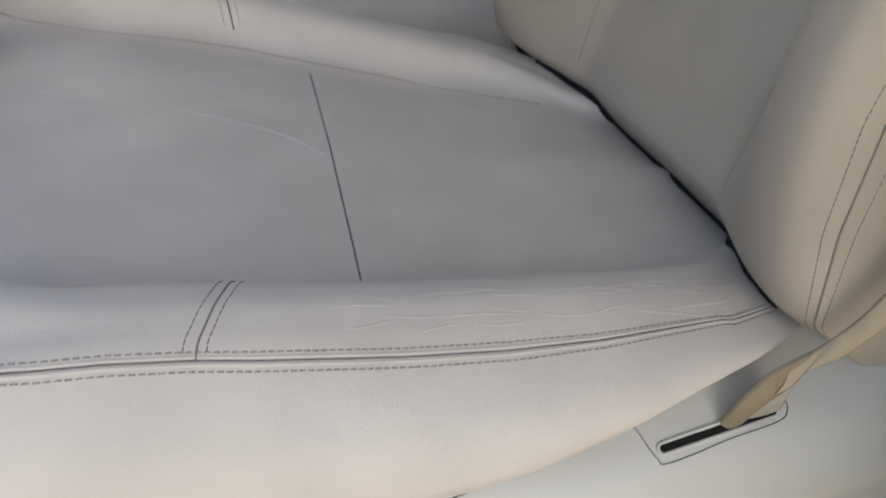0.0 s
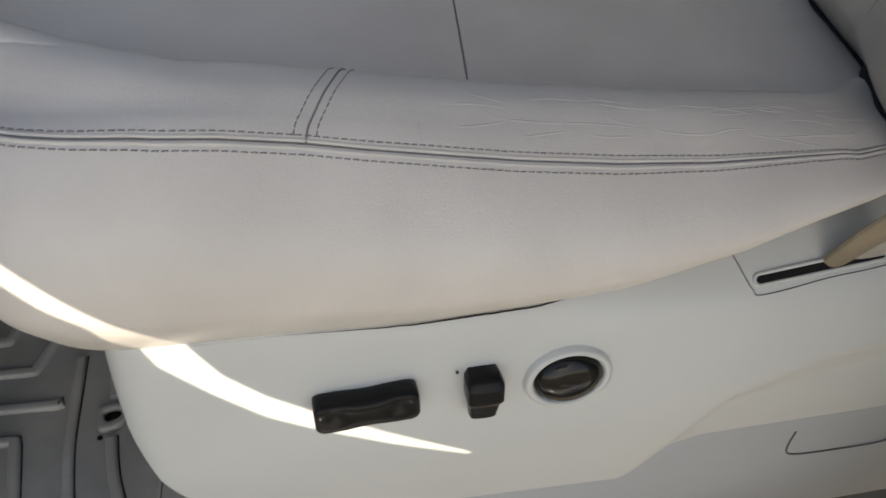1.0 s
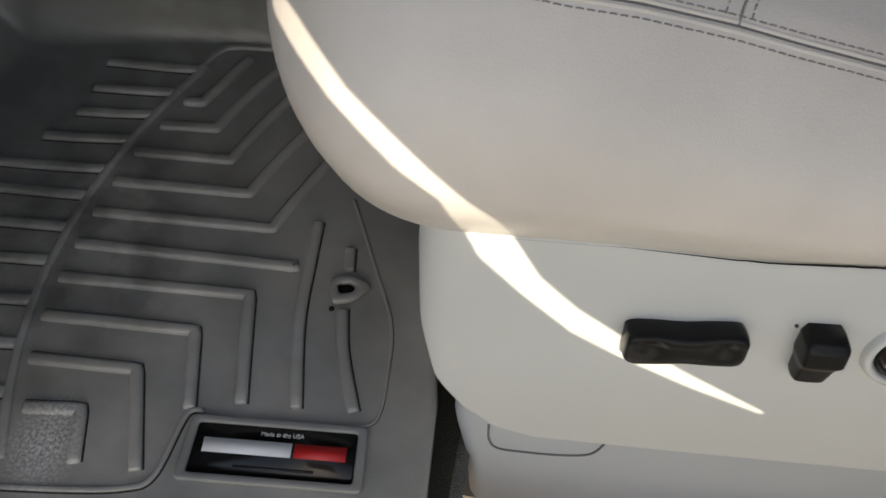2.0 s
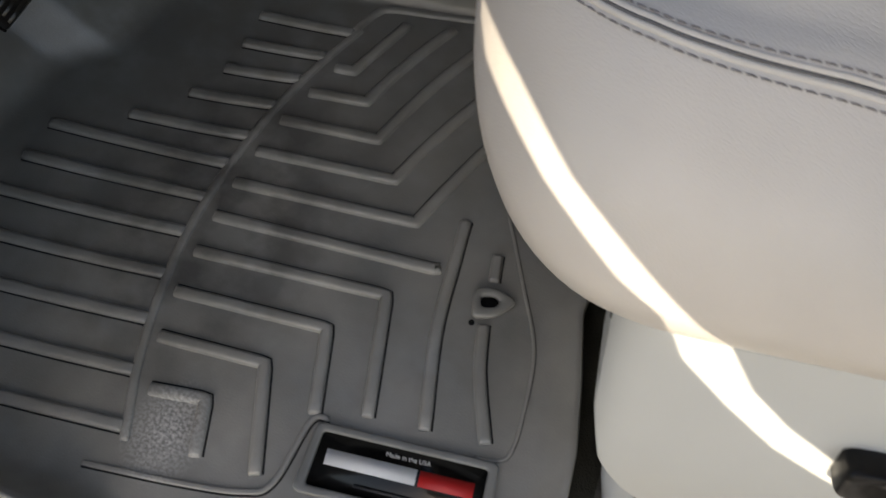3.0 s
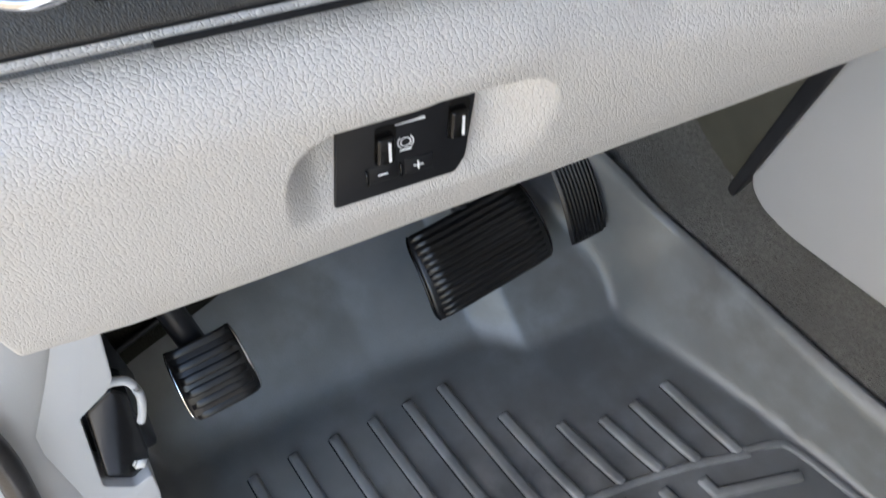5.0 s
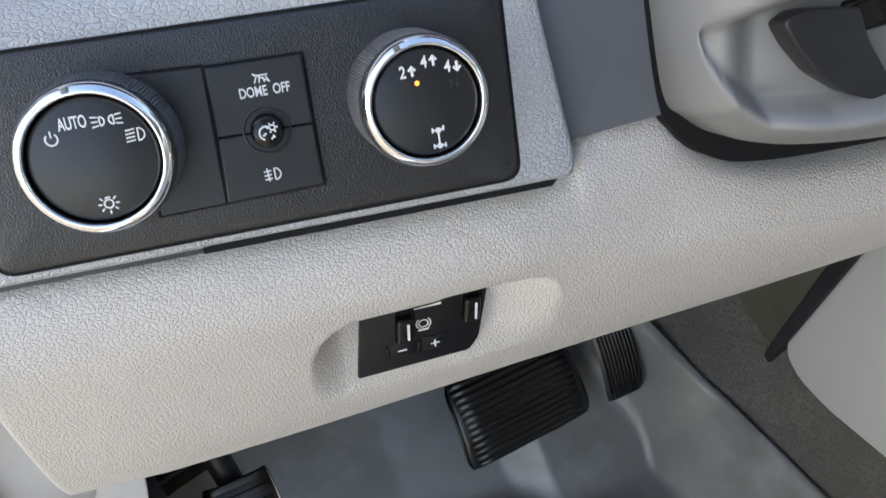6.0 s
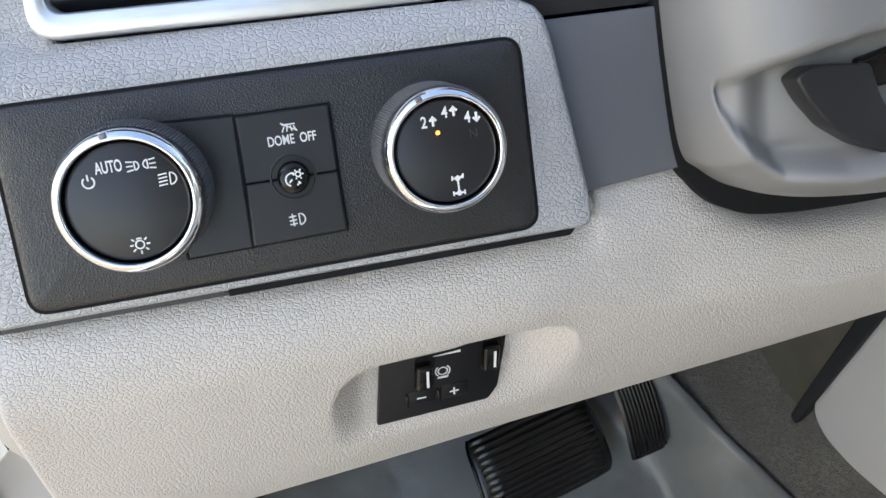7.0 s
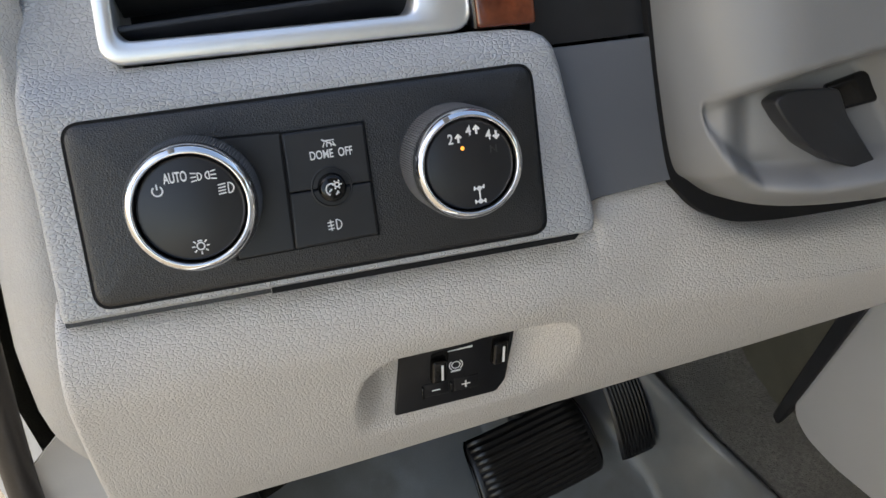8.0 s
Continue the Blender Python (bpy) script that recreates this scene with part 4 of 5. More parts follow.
# ---- pedals ----
def pedal(name, label, centre, width, height, tilt, grooves, across, arm, yaw=0.0, bow=0.010, rim=True, thread=None):
    """A rubber pad with ribs on an arm. Its face looks back and up; grooves run across or up the pad."""
    m = Matrix.Translation(centre) @ pose(0, 0, 0, 0, 0, yaw) @ frame_of((0, 0, 0), (0, 1, 0), (-math.sin(radians(tilt)), 0, math.cos(radians(tilt))))
    t = thing(name, m, label, "pedal")
    rows = []
    for b in np.linspace(-1, 1, 25):
        y = b * height / 2
        z = -bow * b * b
        taper = (1 - 0.04 * b) * (1 - 0.07 * abs(b) ** 7)
        rows.append([(a * width / 2 * taper, y, z - 0.004 * abs(a) ** 6) for a in np.linspace(-1, 1, 33)])
    pad = part("pad", skin(rows), PEDAL, t)
    s = pad.modifiers.new("thick", "SOLIDIFY")
    s.thickness, s.offset = 0.012, -1
    bevel(pad, 0.003, 3)
    for k in range(grooves):
        f = -0.88 + 1.76 * k / (grooves - 1)
        if across:
            y = f * height / 2
            p = [(a * width / 2 * 0.90, y, -bow * f * f + 0.0004 - 0.004 * abs(a * 0.93) ** 6) for a in np.linspace(-1, 1, 9)]
            part("tread", tube(p, 0.36 * height / grooves, 8, 0.20), PEDAL, t)
        else:
            p = [(f * width / 2, b * height / 2 * 0.94, -bow * b * b * 0.9 + 0.0004) for b in np.linspace(-1, 1, 11)]
            part("tread", tube(p, thread or 0.30 * width / grooves, 6, 1.0), PEDAL, t)
    if rim:
        for sx in (-1, 1):
            p = [(sx * width / 2 * (1 - 0.04 * b) * (1 - 0.07 * abs(b) ** 7) * 0.995, b * height / 2 * 0.95, -bow * b * b - 0.0055) for b in np.linspace(-1, 1, 17)]
            part("trim_strip", tube(p, 0.0016, 8), CHROME if width < 0.06 else GLOSS, t, "bright metal edge" if width < 0.06 else "glossy black edge")
    part("arm", tube([m.inverted() @ Vector(q) for q in arm], 0.009, 10, 1.0), BLACK, t)
    return t


pedal("brake_pedal", "wide black ribbed rubber brake pedal with a glossy edge", (-0.699, -0.112, 0.133), 0.124, 0.082, 40, 13, True, [(-0.716, -0.114, 0.122), (-0.747, -0.113, 0.165), (-0.778, -0.112, 0.24), (-0.80, -0.11, 0.36)], 3)
pedal("accelerator_pedal", "narrow black accelerator pedal with upright ribs", (-0.715, -0.006, 0.143), 0.038, 0.12, 36, 10, False, [(-0.735, -0.005, 0.16), (-0.80, 0.0, 0.24), (-0.84, 0.0, 0.36)], 0, 0.012, False, 0.0014)
pedal("parking_brake_pedal", "small black ribbed parking brake pedal with a bright rim", (-0.626, -0.353, 0.245), 0.046, 0.050, 36, 6, True, [(-0.643, -0.354, 0.236), (-0.669, -0.360, 0.278), (-0.690, -0.366, 0.34), (-0.70, -0.37, 0.42)], 0, 0.006)

# ---- side of the footwell towards the tunnel ----
tunnel = thing("tunnel_carpet", None, "grey carpet on the side of the centre tunnel", "carpet", "", "structure")
rows = []
for x in np.linspace(-1.0, -0.31, 40):
    y, z = wall_top(max(x, -0.80))
    rows.append([(x, y + 0.002, -0.02), (x, y + 0.0025, z - 0.030), (x, y + 0.0035, z - 0.010), (x, y + 0.0080, z + 0.001), (x, y + 0.014, z + 0.007), (x, y + 0.030, z + 0.020), (x, max(y + 0.040, 0.108), z + 0.060), (x, max(y + 0.050, 0.115), 0.24), (x, 0.13, 0.33)])
part("carpet", skin(rows), CARPET, tunnel)
panel = thing("console_side_panel", None, "smooth pale plastic panel on the side of the centre console", "console panel")
OUTLINE = [(-0.520, 0.44), (-0.566, 0.325), (-0.608, 0.196), (-0.617, 0.172), (-0.612, 0.156), (-0.596, 0.144), (-0.564, 0.139), (-0.52, 0.143), (-0.48, 0.147), (-0.40, 0.155), (-0.27, 0.16), (-0.27, 0.44)]
FLAT = Matrix(((1, 0, 0, 0), (0, 0, -1, 0), (0, 1, 0, 0), (0, 0, 0, 1)))
pp = part("panel", moved(prism(rounded(OUTLINE, 0.014, 5), -0.03, 0.0), FLAT), CONSOLE, panel)
panel.matrix_basis = Matrix.Translation((0.0, 0.099, 0.0))
bevel(pp, 0.006, 3)
wedge = thing("kick_closeout", None, "dull olive grey close-out panel beside the tunnel", "trim panel")
wp = part("panel", moved(prism(rounded([(-0.80, 0.098), (-0.752, 0.100), (-0.648, 0.122), (-0.637, 0.128), (-0.587, 0.300), (-0.545, 0.44), (-0.80, 0.44)], 0.006), -0.01, 0.0), FLAT), OLIVE, wedge)
wedge.matrix_basis = Matrix.Translation((0, 0.103, 0))
bevel(wp, 0.003, 2)
bevel(part("edge_strip", moved(prism([(-0.642, 0.118), (-0.630, 0.121), (-0.572, 0.300), (-0.526, 0.44), (-0.544, 0.44), (-0.588, 0.300), (-0.638, 0.130)], -0.010, 0.001), FLAT), BLACK, panel, "black rubber edge strip", False), 0.002, 2)

# ---- outer kick panel with the hood release ----
kick = thing("hinge_pillar_trim", None, "pale plastic pillar trim below the dash end", "pillar trim")
rows = []
for z in np.linspace(-0.04, 0.46, 30):
    yc = smooth_table(z, [(-0.04, -0.500), (0.04, -0.486), (0.10, -0.468), (0.16, -0.446), (0.20, -0.447), (0.30, -0.443), (0.35, -0.412), (0.40, -0.385), (0.46, -0.37)])
    rim = table(z, [(-0.04, -0.56), (0.36, -0.56), (0.42, -0.47), (0.46, -0.42)])
    lean = table(z, [(0.14, 0.030), (0.20, 0.004), (0.31, 0.004), (0.37, 0.02)])
    rows.append([(-0.73, yc + lean - 0.004, z), (-0.68, yc + lean, z), (-0.640, yc + 0.8 * lean, z), (-0.612, yc + 0.35 * lean, z), (-0.600, yc - 0.002, z), (-0.593, yc - 0.009, z), (-0.588, max(yc - 0.030, rim), z), (-0.580, max(yc - 0.075, rim), z), (-0.578, rim - 0.0005, z)])
part("panel", skin(rows), TRIM, kick)
bevel(part("release_pocket", box(-0.690, -0.625, -0.445, -0.404, 0.205, 0.305), BLACK, kick, "dark pocket behind the release lever"), 0.004, 2)
rows = []
for y in np.linspace(-0.475, -0.19, 24):
    low = table(y, [(-0.475, 0.075), (-0.42, 0.088), (-0.34, 0.102), (-0.30, 0.112), (-0.26, 0.14), (-0.19, 0.24)])
    rows.append([(mat_front(y) - low / 1.05 - 0.004, y, low - 0.012)] + [(mat_front(y) - min(z, 0.30) / 1.05 - 0.003 + 0.010 * min(1, (z - low) / 0.02), y, z) for z in np.linspace(low, 0.5, 12)])
carpet_wall = thing("footwell_carpet", None, "dark olive carpet above the mat at the front of the footwell", "carpet", "", "structure")
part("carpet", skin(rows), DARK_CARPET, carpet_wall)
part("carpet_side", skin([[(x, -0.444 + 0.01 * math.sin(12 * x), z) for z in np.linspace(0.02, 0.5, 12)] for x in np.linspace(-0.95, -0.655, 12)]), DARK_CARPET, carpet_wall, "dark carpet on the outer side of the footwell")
part("cable", tube(catmull([(-0.80, -0.455, 0.10), (-0.812, -0.42, 0.098), (-0.822, -0.34, 0.112), (-0.824, -0.30, 0.124), (-0.835, -0.26, 0.155), (-0.87, -0.20, 0.25)], 40), 0.0035, 8), BLACK, carpet_wall, "thin black cable along the carpet edge")
release = thing("hood_release", None, "black hood release lever with a white symbol in a recess", "lever")
lv = frame_of((0, 0, 0), (0, 1, 0), (0, 0, 1))
bevel(part("lever", moved(prism(rounded([(-0.4190, 0.2985), (-0.4006, 0.3080), (-0.3950, 0.2979), (-0.4057, 0.2382), (-0.4110, 0.2250), (-0.4228, 0.2185), (-0.4350, 0.2331)], 0.003), -0.622, -0.602), lv), GLOSS, release), 0.003, 3)
part("hook", tube([(-0.601, y, z) for y, z, k in catmull([(-0.4050, 0.3143, 0), (-0.3975, 0.3145, 0), (-0.3905, 0.3085, 0), (-0.3899, 0.2933, 0), (-0.3941, 0.2792, 0), (-0.3981, 0.2710, 0)], 30)], 0.0026, 8), TRIM, release, "pale hooked guard")
part("mark", moved(merge([box(-0.0030, 0.0030, -0.0040, 0.0040, 0.0, 0.0005), box(-0.0052, -0.0036, -0.001, 0.0040, 0.0, 0.0005)]), lv @ Matrix.Translation((-0.4138, 0.2305, -0.6018)) @ pose(0, 0, 0, 0, 0, -35)), WHITE, release, "white bonnet symbol")
bevel(part("lever_surround", moved(prism(rounded([(-0.380, 0.385), (-0.3885, 0.3472), (-0.3955, 0.3195), (-0.4020, 0.3120), (-0.4212, 0.3015), (-0.4375, 0.2325), (-0.4240, 0.2155), (-0.4120, 0.2200), (-0.4150, 0.198), (-0.4235, 0.165), (-0.4370, 0.130), (-0.4560, 0.090), (-0.4780, 0.050), (-0.492, 0.050), (-0.470, 0.17), (-0.452, 0.30), (-0.450, 0.385)], 0.003), -0.645, -0.598), lv), TRIM, kick, "pale surround of the release lever"), 0.004, 3)

# ---- dash ----
def strokes(lines, w=0.00022):
    """Line art on a face: each line is a row of (x, y)."""
    return merge([tube([(x, y, 0) for x, y in line], w, 6, 0.6) for line in lines])


def arc(cx, cy, r, a0, a1, n=14):
    return [(cx + r * math.cos(radians(a)), cy + r * math.sin(radians(a))) for a in np.linspace(a0, a1, n)]


def ray_lines(cx, cy, r0, r1, angles):
    return [[(cx + r0 * math.cos(radians(a)), cy + r0 * math.sin(radians(a))), (cx + r1 * math.cos(radians(a)), cy + r1 * math.sin(radians(a)))] for a in angles]


dash = thing("dashboard", None, "two-tone grey dashboard with a grained lower knee bolster", "dashboard")


# lower knee bolster: along, out, up
def bolster_low(s):
    return table(s, [(-0.135, 0.3905), (-0.0655, 0.388), (0.0202, 0.396), (0.1176, 0.406), (0.2212, 0.417), (0.319, 0.4285), (0.70, 0.447)])


TOP_LINE = catmull([(-0.15, 0.553), (-0.05, 0.5525), (0.05, 0.5515), (0.098, 0.5535), (0.108, 0.5645), (0.124, 0.5665), (0.141, 0.566), (0.1533, 0.554), (0.172, 0.5385), (0.202, 0.5285), (0.253, 0.526), (0.40, 0.528), (0.73, 0.532)], 120)


def bolster_top(s):
    return float(np.interp(s, TOP_LINE[:, 0], TOP_LINE[:, 1]))


def bolster_row(s, n=190):
    zb, zt = bolster_low(s), bolster_top(s)
    zf = smooth_table(s, [(-0.15, 0.553), (0.10, 0.5515), (0.16, 0.545), (0.22, 0.533), (0.30, 0.528), (0.73, 0.532)])
    h = zf - zb
    k = table(s, [(-0.17, 0.0), (0.08, 0.0), (0.14, -0.006), (0.7, -0.004)])
    pts = [(-0.10, zt - 0.004), (-0.03 + k, zt + 0.001), (-0.004 + k, zt), (0.010 + k, 0.45 * zt + 0.55 * zf - 0.009), (0.0155 + k, zf - 0.027), (0.010, zf - 0.30 * h), (-0.001, zf - 0.5 * h), (-0.016, zb + 0.26 * h), (-0.031, zb + 0.08 * h), (-0.037, zb + 0.012), (-0.043, zb), (-0.06, zb), (-0.12, zb + 0.01)]
    return catmull(pts, n)


def ease(f):
    f = min(max(f, 0.0), 1.0)
    return f * f * (3 - 2 * f)


def scooped(s, w, z):
    """Cuts the pocket of the brake control: a flat upright floor under a crisp upper lip, its far end running out slowly."""
    if w < -0.040 or not -0.004 < s < 0.108 or z < 0.44:
        return w
    lip = table(s, [(-0.004, 0.462), (-0.0015, 0.474), (0.001, 0.489), (0.004, 0.497), (0.010, 0.5045), (0.017, 0.5085), (0.067, 0.511), (0.083, 0.5105), (0.091, 0.508), (0.097, 0.502), (0.102, 0.488)])
    floor = -0.0128 - 0.03 * (z - 0.4545)
    side = ease((s + 0.003) / 0.017) * (1 - ease((s - 0.076) / 0.030))
    under = ease((lip - z) / 0.0022)
    return w + min(0.0, floor - w) * side * under


rows = []
for s in [-0.1045, -0.1045, -0.1042, -0.1034, -0.1020] + list(np.linspace(-0.1, -0.008, 36)) + list(np.linspace(-0.0066, 0.110, 90)) + list(np.linspace(0.114, 0.70, 150)):
    row = []
    for w, z in bolster_row(s):
        s2 = s + (0.10 * (z - 0.5458) * max(0, min(1, (-0.02 - s) / 0.08)))
        w -= 0.030 if len(rows) == 0 else (0.0045, 0.0016, 0.0004)[len(rows) - 1] if len(rows) < 4 else 0.0
        row.append((s2, scooped(s2, w, z), z))
    rows.append(row)
part("knee_bolster", moved(skin(rows), DASH), BOLSTER, dash, "pale grained vinyl knee bolster")

# end cap of the dash towards the door
rows = []
for z in [0.4310, 0.4315, 0.4335, 0.437, 0.441] + list(np.linspace(0.447, 0.80, 40)):
    end = min(1.0, max(0.0, (z - 0.4310) / 0.012)) ** 0.5
    si = table(z, [(0.44, -0.1165), (0.471, -0.1155), (0.525, -0.1085), (0.553, -0.1042), (0.58, -0.1019), (0.64, -0.1011), (0.80, -0.103)])
    so = table(z, [(0.44, -0.134), (0.457, -0.1365), (0.4706, -0.138), (0.509, -0.1335), (0.5637, -0.1255), (0.60, -0.1200), (0.655, -0.1137), (0.80, -0.1119)])
    so = si + (so - si) * (0.45 + 0.55 * end)
    wi = table(z, [(0.44, -0.024), (0.47, -0.010), (0.52, 0.002), (0.555, 0.001), (0.60, -0.014), (0.80, -0.080)]) - 0.012 * (1 - end)
    rows.append([(si + 0.010, wi - 0.016, z), (si + 0.002, wi - 0.009, z), (si - 0.3 * (si - so), wi - 0.012, z), (si - 0.7 * (si - so), wi - 0.020, z), (so, wi - 0.034, z), (so - 0.003, wi - 0.06, z), (so - 0.004, wi - 0.12, z), (so - 0.004, wi - 0.25, z)])
part("end_cap", moved(skin(rows), DASH), CAP, dash, "pale grained end cap of the dash")
seal = tagged(part("door_seal", tube(catmull([(-0.60, -0.398, 0.70), (-0.585, -0.412, 0.60), (-0.580, -0.431, 0.514), (-0.579, -0.448, 0.422), (-0.579, -0.4535, 0.35), (-0.579, -0.460, 0.30), (-0.579, -0.491, 0.17), (-0.579, -0.520, 0.05), (-0.579, -0.540, -0.10)], 90), 0.0075, 12), SEAL), "black rubber door seal along the opening", "door seal")

# upper pod
def pod_left(h):
    return table(h, [(-0.037, -0.0970), (0.014, -0.0955), (0.13, -0.0955)])


POD_RIGHT = [(-0.0345, 0.0925), (-0.0340, 0.0945), (-0.0325, 0.0962), (-0.0300, 0.0971), (-0.026, 0.0972), (0.0024, 0.0930), (0.0314, 0.0886), (0.0390, 0.0868), (0.0425, 0.0847), (0.0450, 0.0806), (0.0466, 0.0735), (0.0474, 0.0600), (0.0500, -0.0650), (0.13, -0.0610)]
prof = catmull([(-0.0345, -0.05), (-0.0345, -0.010), (-0.0343, -0.0040), (-0.0330, -0.0012), (-0.0305, 0.0), (-0.015, 0.0), (0.010, 0.0), (0.0345, 0.0), (0.0385, -0.0007), (0.0420, -0.0022), (0.0455, -0.0046), (0.0480, -0.0070), (0.0510, -0.0100), (0.058, -0.0135), (0.080, -0.020), (0.13, -0.036)], 150)
rows = []
for h, o in prof:
    a, b = pod_left(h), table(h, POD_RIGHT)
    row = [(a - 0.0030, h, o - 0.05), (a - 0.0030, h, o - 0.0060), (a - 0.0024, h, o - 0.0026), (a - 0.0013, h, o - 0.0008)]
    row += [(a + (b - a) * k / 40, h, o) for k in range(41)]
    rows.append(row + [(b + 0.0014, h, o - 0.0006), (b + 0.0024, h, o - 0.0024), (b + 0.0028, h, o - 0.006), (b + 0.0028, h, o - 0.05)])
pod = part("switch_pod", skin(rows), POD, dash, "dark grey grained switch pod", True, FACE)
# flat dark strip stands in for the shaded gap below the pod
part("shadow_gap", prism([(-0.0266, -0.0335), (0.0925, -0.0335), (0.0905, -0.0354), (-0.0266, -0.0355)], -0.03, -0.0010), DARK, pod, "dark strip drawn as the shaded gap under the pod", False)
part("lower_lip", prism([(-0.0985, -0.0335), (-0.0270, -0.0335), (-0.0270, -0.0354), (-0.0985, -0.0352)], -0.03, -0.0022), BEZEL, pod, "thin lip under the pod", False)
BEZ = [(-0.0870, -0.0306), (0.0798, -0.0306), (0.0798, 0.0340), (-0.0853, 0.0346)]


def inset(corners, d):
    """The outline drawn in by d on all sides."""
    (x0, y0), (x1, y1), (x2, y2), (x3, y3) = corners
    return [(x0 + d, y0 + d), (x1 - d, y1 + d), (x2 - d, y2 - d), (x3 + d, y3 - d)]


rows = [[(x, y, o) for x, y in rounded(inset(BEZ, d), max(0.001, 0.0068 - d), 6)] for d, o in ((0.0008, -0.004), (0.0008, -0.0003), (0.0011, 0.0004), (0.0017, 0.0008), (0.0030, 0.0012), (0.006, 0.0015), (0.011, 0.0019), (0.016, 0.0022), (0.021, 0.0024), (0.026, 0.0025), (0.031, 0.00255))]
bez_bm = skin(rows, closed=True)
bez_bm.verts.ensure_lookup_table()
bez_bm.faces.new(bez_bm.verts[-len(rows[0]):])
bez = part("bezel", bez_bm, BEZEL, pod, "black grained switch bezel", True)
part("bezel_groove", ring_plate(rounded(inset(BEZ, -0.0001), 0.0069, 6), rounded(inset(BEZ, 0.0012), 0.0061, 6), -0.002, 0.00015), DARK, pod, "dark groove round the bezel", False)

# knobs
def knob(name, label, x, y, r, turn, deep):
    m = FACE @ Matrix.Translation((x, y, 0.0016 + deep))
    k = thing(name, m, label, "control knob", "dash knobs")
    n = 420
    rows = []
    for h, q in ((-deep, 1.050), (0.0008 - deep, 1.062), (0.0135, 1.030), (0.0148, 1.008)):
        rows.append([((r * q + (0.00022 if i % 3 else -0.00030)) * math.cos(2 * math.pi * i / n), (r * q + (0.00022 if i % 3 else -0.00030)) * math.sin(2 * math.pi * i / n), h) for i in range(n)])
    part("skirt", skin(rows, closed=True), SKIRT, k, "finely ribbed black skirt", False)
    part("ring", lathe([(r * 1.0, 0.0140), (r * 1.006, 0.0158), (r * 1.0, 0.0170), (r * 0.985, 0.0181), (r * 0.96, 0.0191), (r * 0.93, 0.0198), (r * 0.90, 0.0202), (r * 0.875, 0.0203), (r * 0.858, 0.0200), (r * 0.848, 0.0192), (r * 0.842, 0.0176), (r * 0.838, 0.0166)], 120), CHROME, k, "polished chrome ring")
    part("face", lathe([(0.0001, 0.0186), (r * 0.76, 0.0186), (r * 0.800, 0.0183), (r * 0.820, 0.0174), (r * 0.826, 0.0160), (r * 0.84, 0.0156)], 96), DIAL, k, "black dial face")
    bevel(part("notch", moved(box(-0.0010, 0.0010, r * 0.895, r * 0.975, 0.0190, 0.0206), Matrix.Rotation(radians(turn), 4, "Z")), SKIRT, k, "grey pointer mark"), 0.0003, 2)
    return k


kl = knob("headlight_knob", "round black headlight switch knob with a chrome ring", -0.0458, 0.0032, 0.0208, 7, 0.0036)
kr = knob("transfer_case_knob", "round black four-wheel-drive selector knob with a chrome ring", 0.0461, 0.0038, 0.01865, 22, 0.0076)
TOP = 0.0188


def mark(k, bm, x, y, mat=WHITE, name="symbol", z=TOP, spin=0.0):
    return tagged(part(name, bm, mat, k, "", False, Matrix.Translation((x, y, z)) @ pose(0, 0, 0, 0, 0, spin)), "", "", "", "stuff")


mark(kl, moved(text_bm("AUTO", 0.0047, 0.0001, 0.00008), Matrix.Diagonal((0.56, 1, 1, 1))), -0.0030, 0.0105, name="lettering")
mark(kl, strokes([arc(0, 0, 0.0016, 130, 410), [(0, 0.0004), (0, 0.0022)]], 0.00026), -0.0091, 0.0072)
mark(kl, strokes([arc(-0.0018, 0, 0.0012, -90, 90) + [(-0.0018, -0.0012)], arc(0.0018, 0, 0.0012, 90, 270) + [(0.0018, 0.0012)]] + [[(-0.0022, y), (-0.0040, y * 1.25)] for y in (-0.0011, 0, 0.0011)] + [[(0.0022, y), (0.0040, y * 1.25)] for y in (-0.0011, 0, 0.0011)], 0.00021), 0.0057, 0.0099)
mark(kl, strokes([arc(0.0006, 0, 0.0017, -90, 90) + [(0.0006, -0.0017)]] + [[(-0.0002, y), (-0.0026, y - 0.0004)] for y in (-0.0015, -0.0005, 0.0005, 0.0015)], 0.00021), 0.0121, 0.0050, spin=-4)
mark(kl, strokes([arc(0, 0.0002, 0.0012, 0, 360), [(-0.0006, 0.0017), (-0.0006, 0.0020), (0.0006, 0.0020), (0.0006, 0.0017)]] + ray_lines(0, 0.0002, 0.0018, 0.0028, (0, 40, 140, 180, 220, 270, 320)), 0.00024), 0.0007, -0.0126)


def arrow(d):
    return strokes([[(0, -0.0013 * d), (0, 0.0010 * d)], [(-0.0010, 0.0002 * d), (0, 0.0014 * d), (0.0010, 0.0002 * d)]], 0.0004)


for txt, x, y, d in (("2", -0.0045, 0.0091, 1), ("4", 0.0019, 0.0112, 1), ("4", 0.0085, 0.0089, -1)):
    mark(kr, moved(text_bm(txt, 0.0047, 0.0001, 0.00008), Matrix.Diagonal((0.8, 1, 1, 1))), x - 0.0012, y, name="lettering")
    mark(kr, arrow(d), x + 0.0015, y)
mark(kr, text_bm("N", 0.0036, 0.0001), 0.0086, 0.0040, DIM, "lettering")
mark(kr, lathe([(0.0001, 0.0003), (0.0006, 0.0002), (0.0007, 0)], 12), -0.0020, 0.0058, AMBER, "indicator")
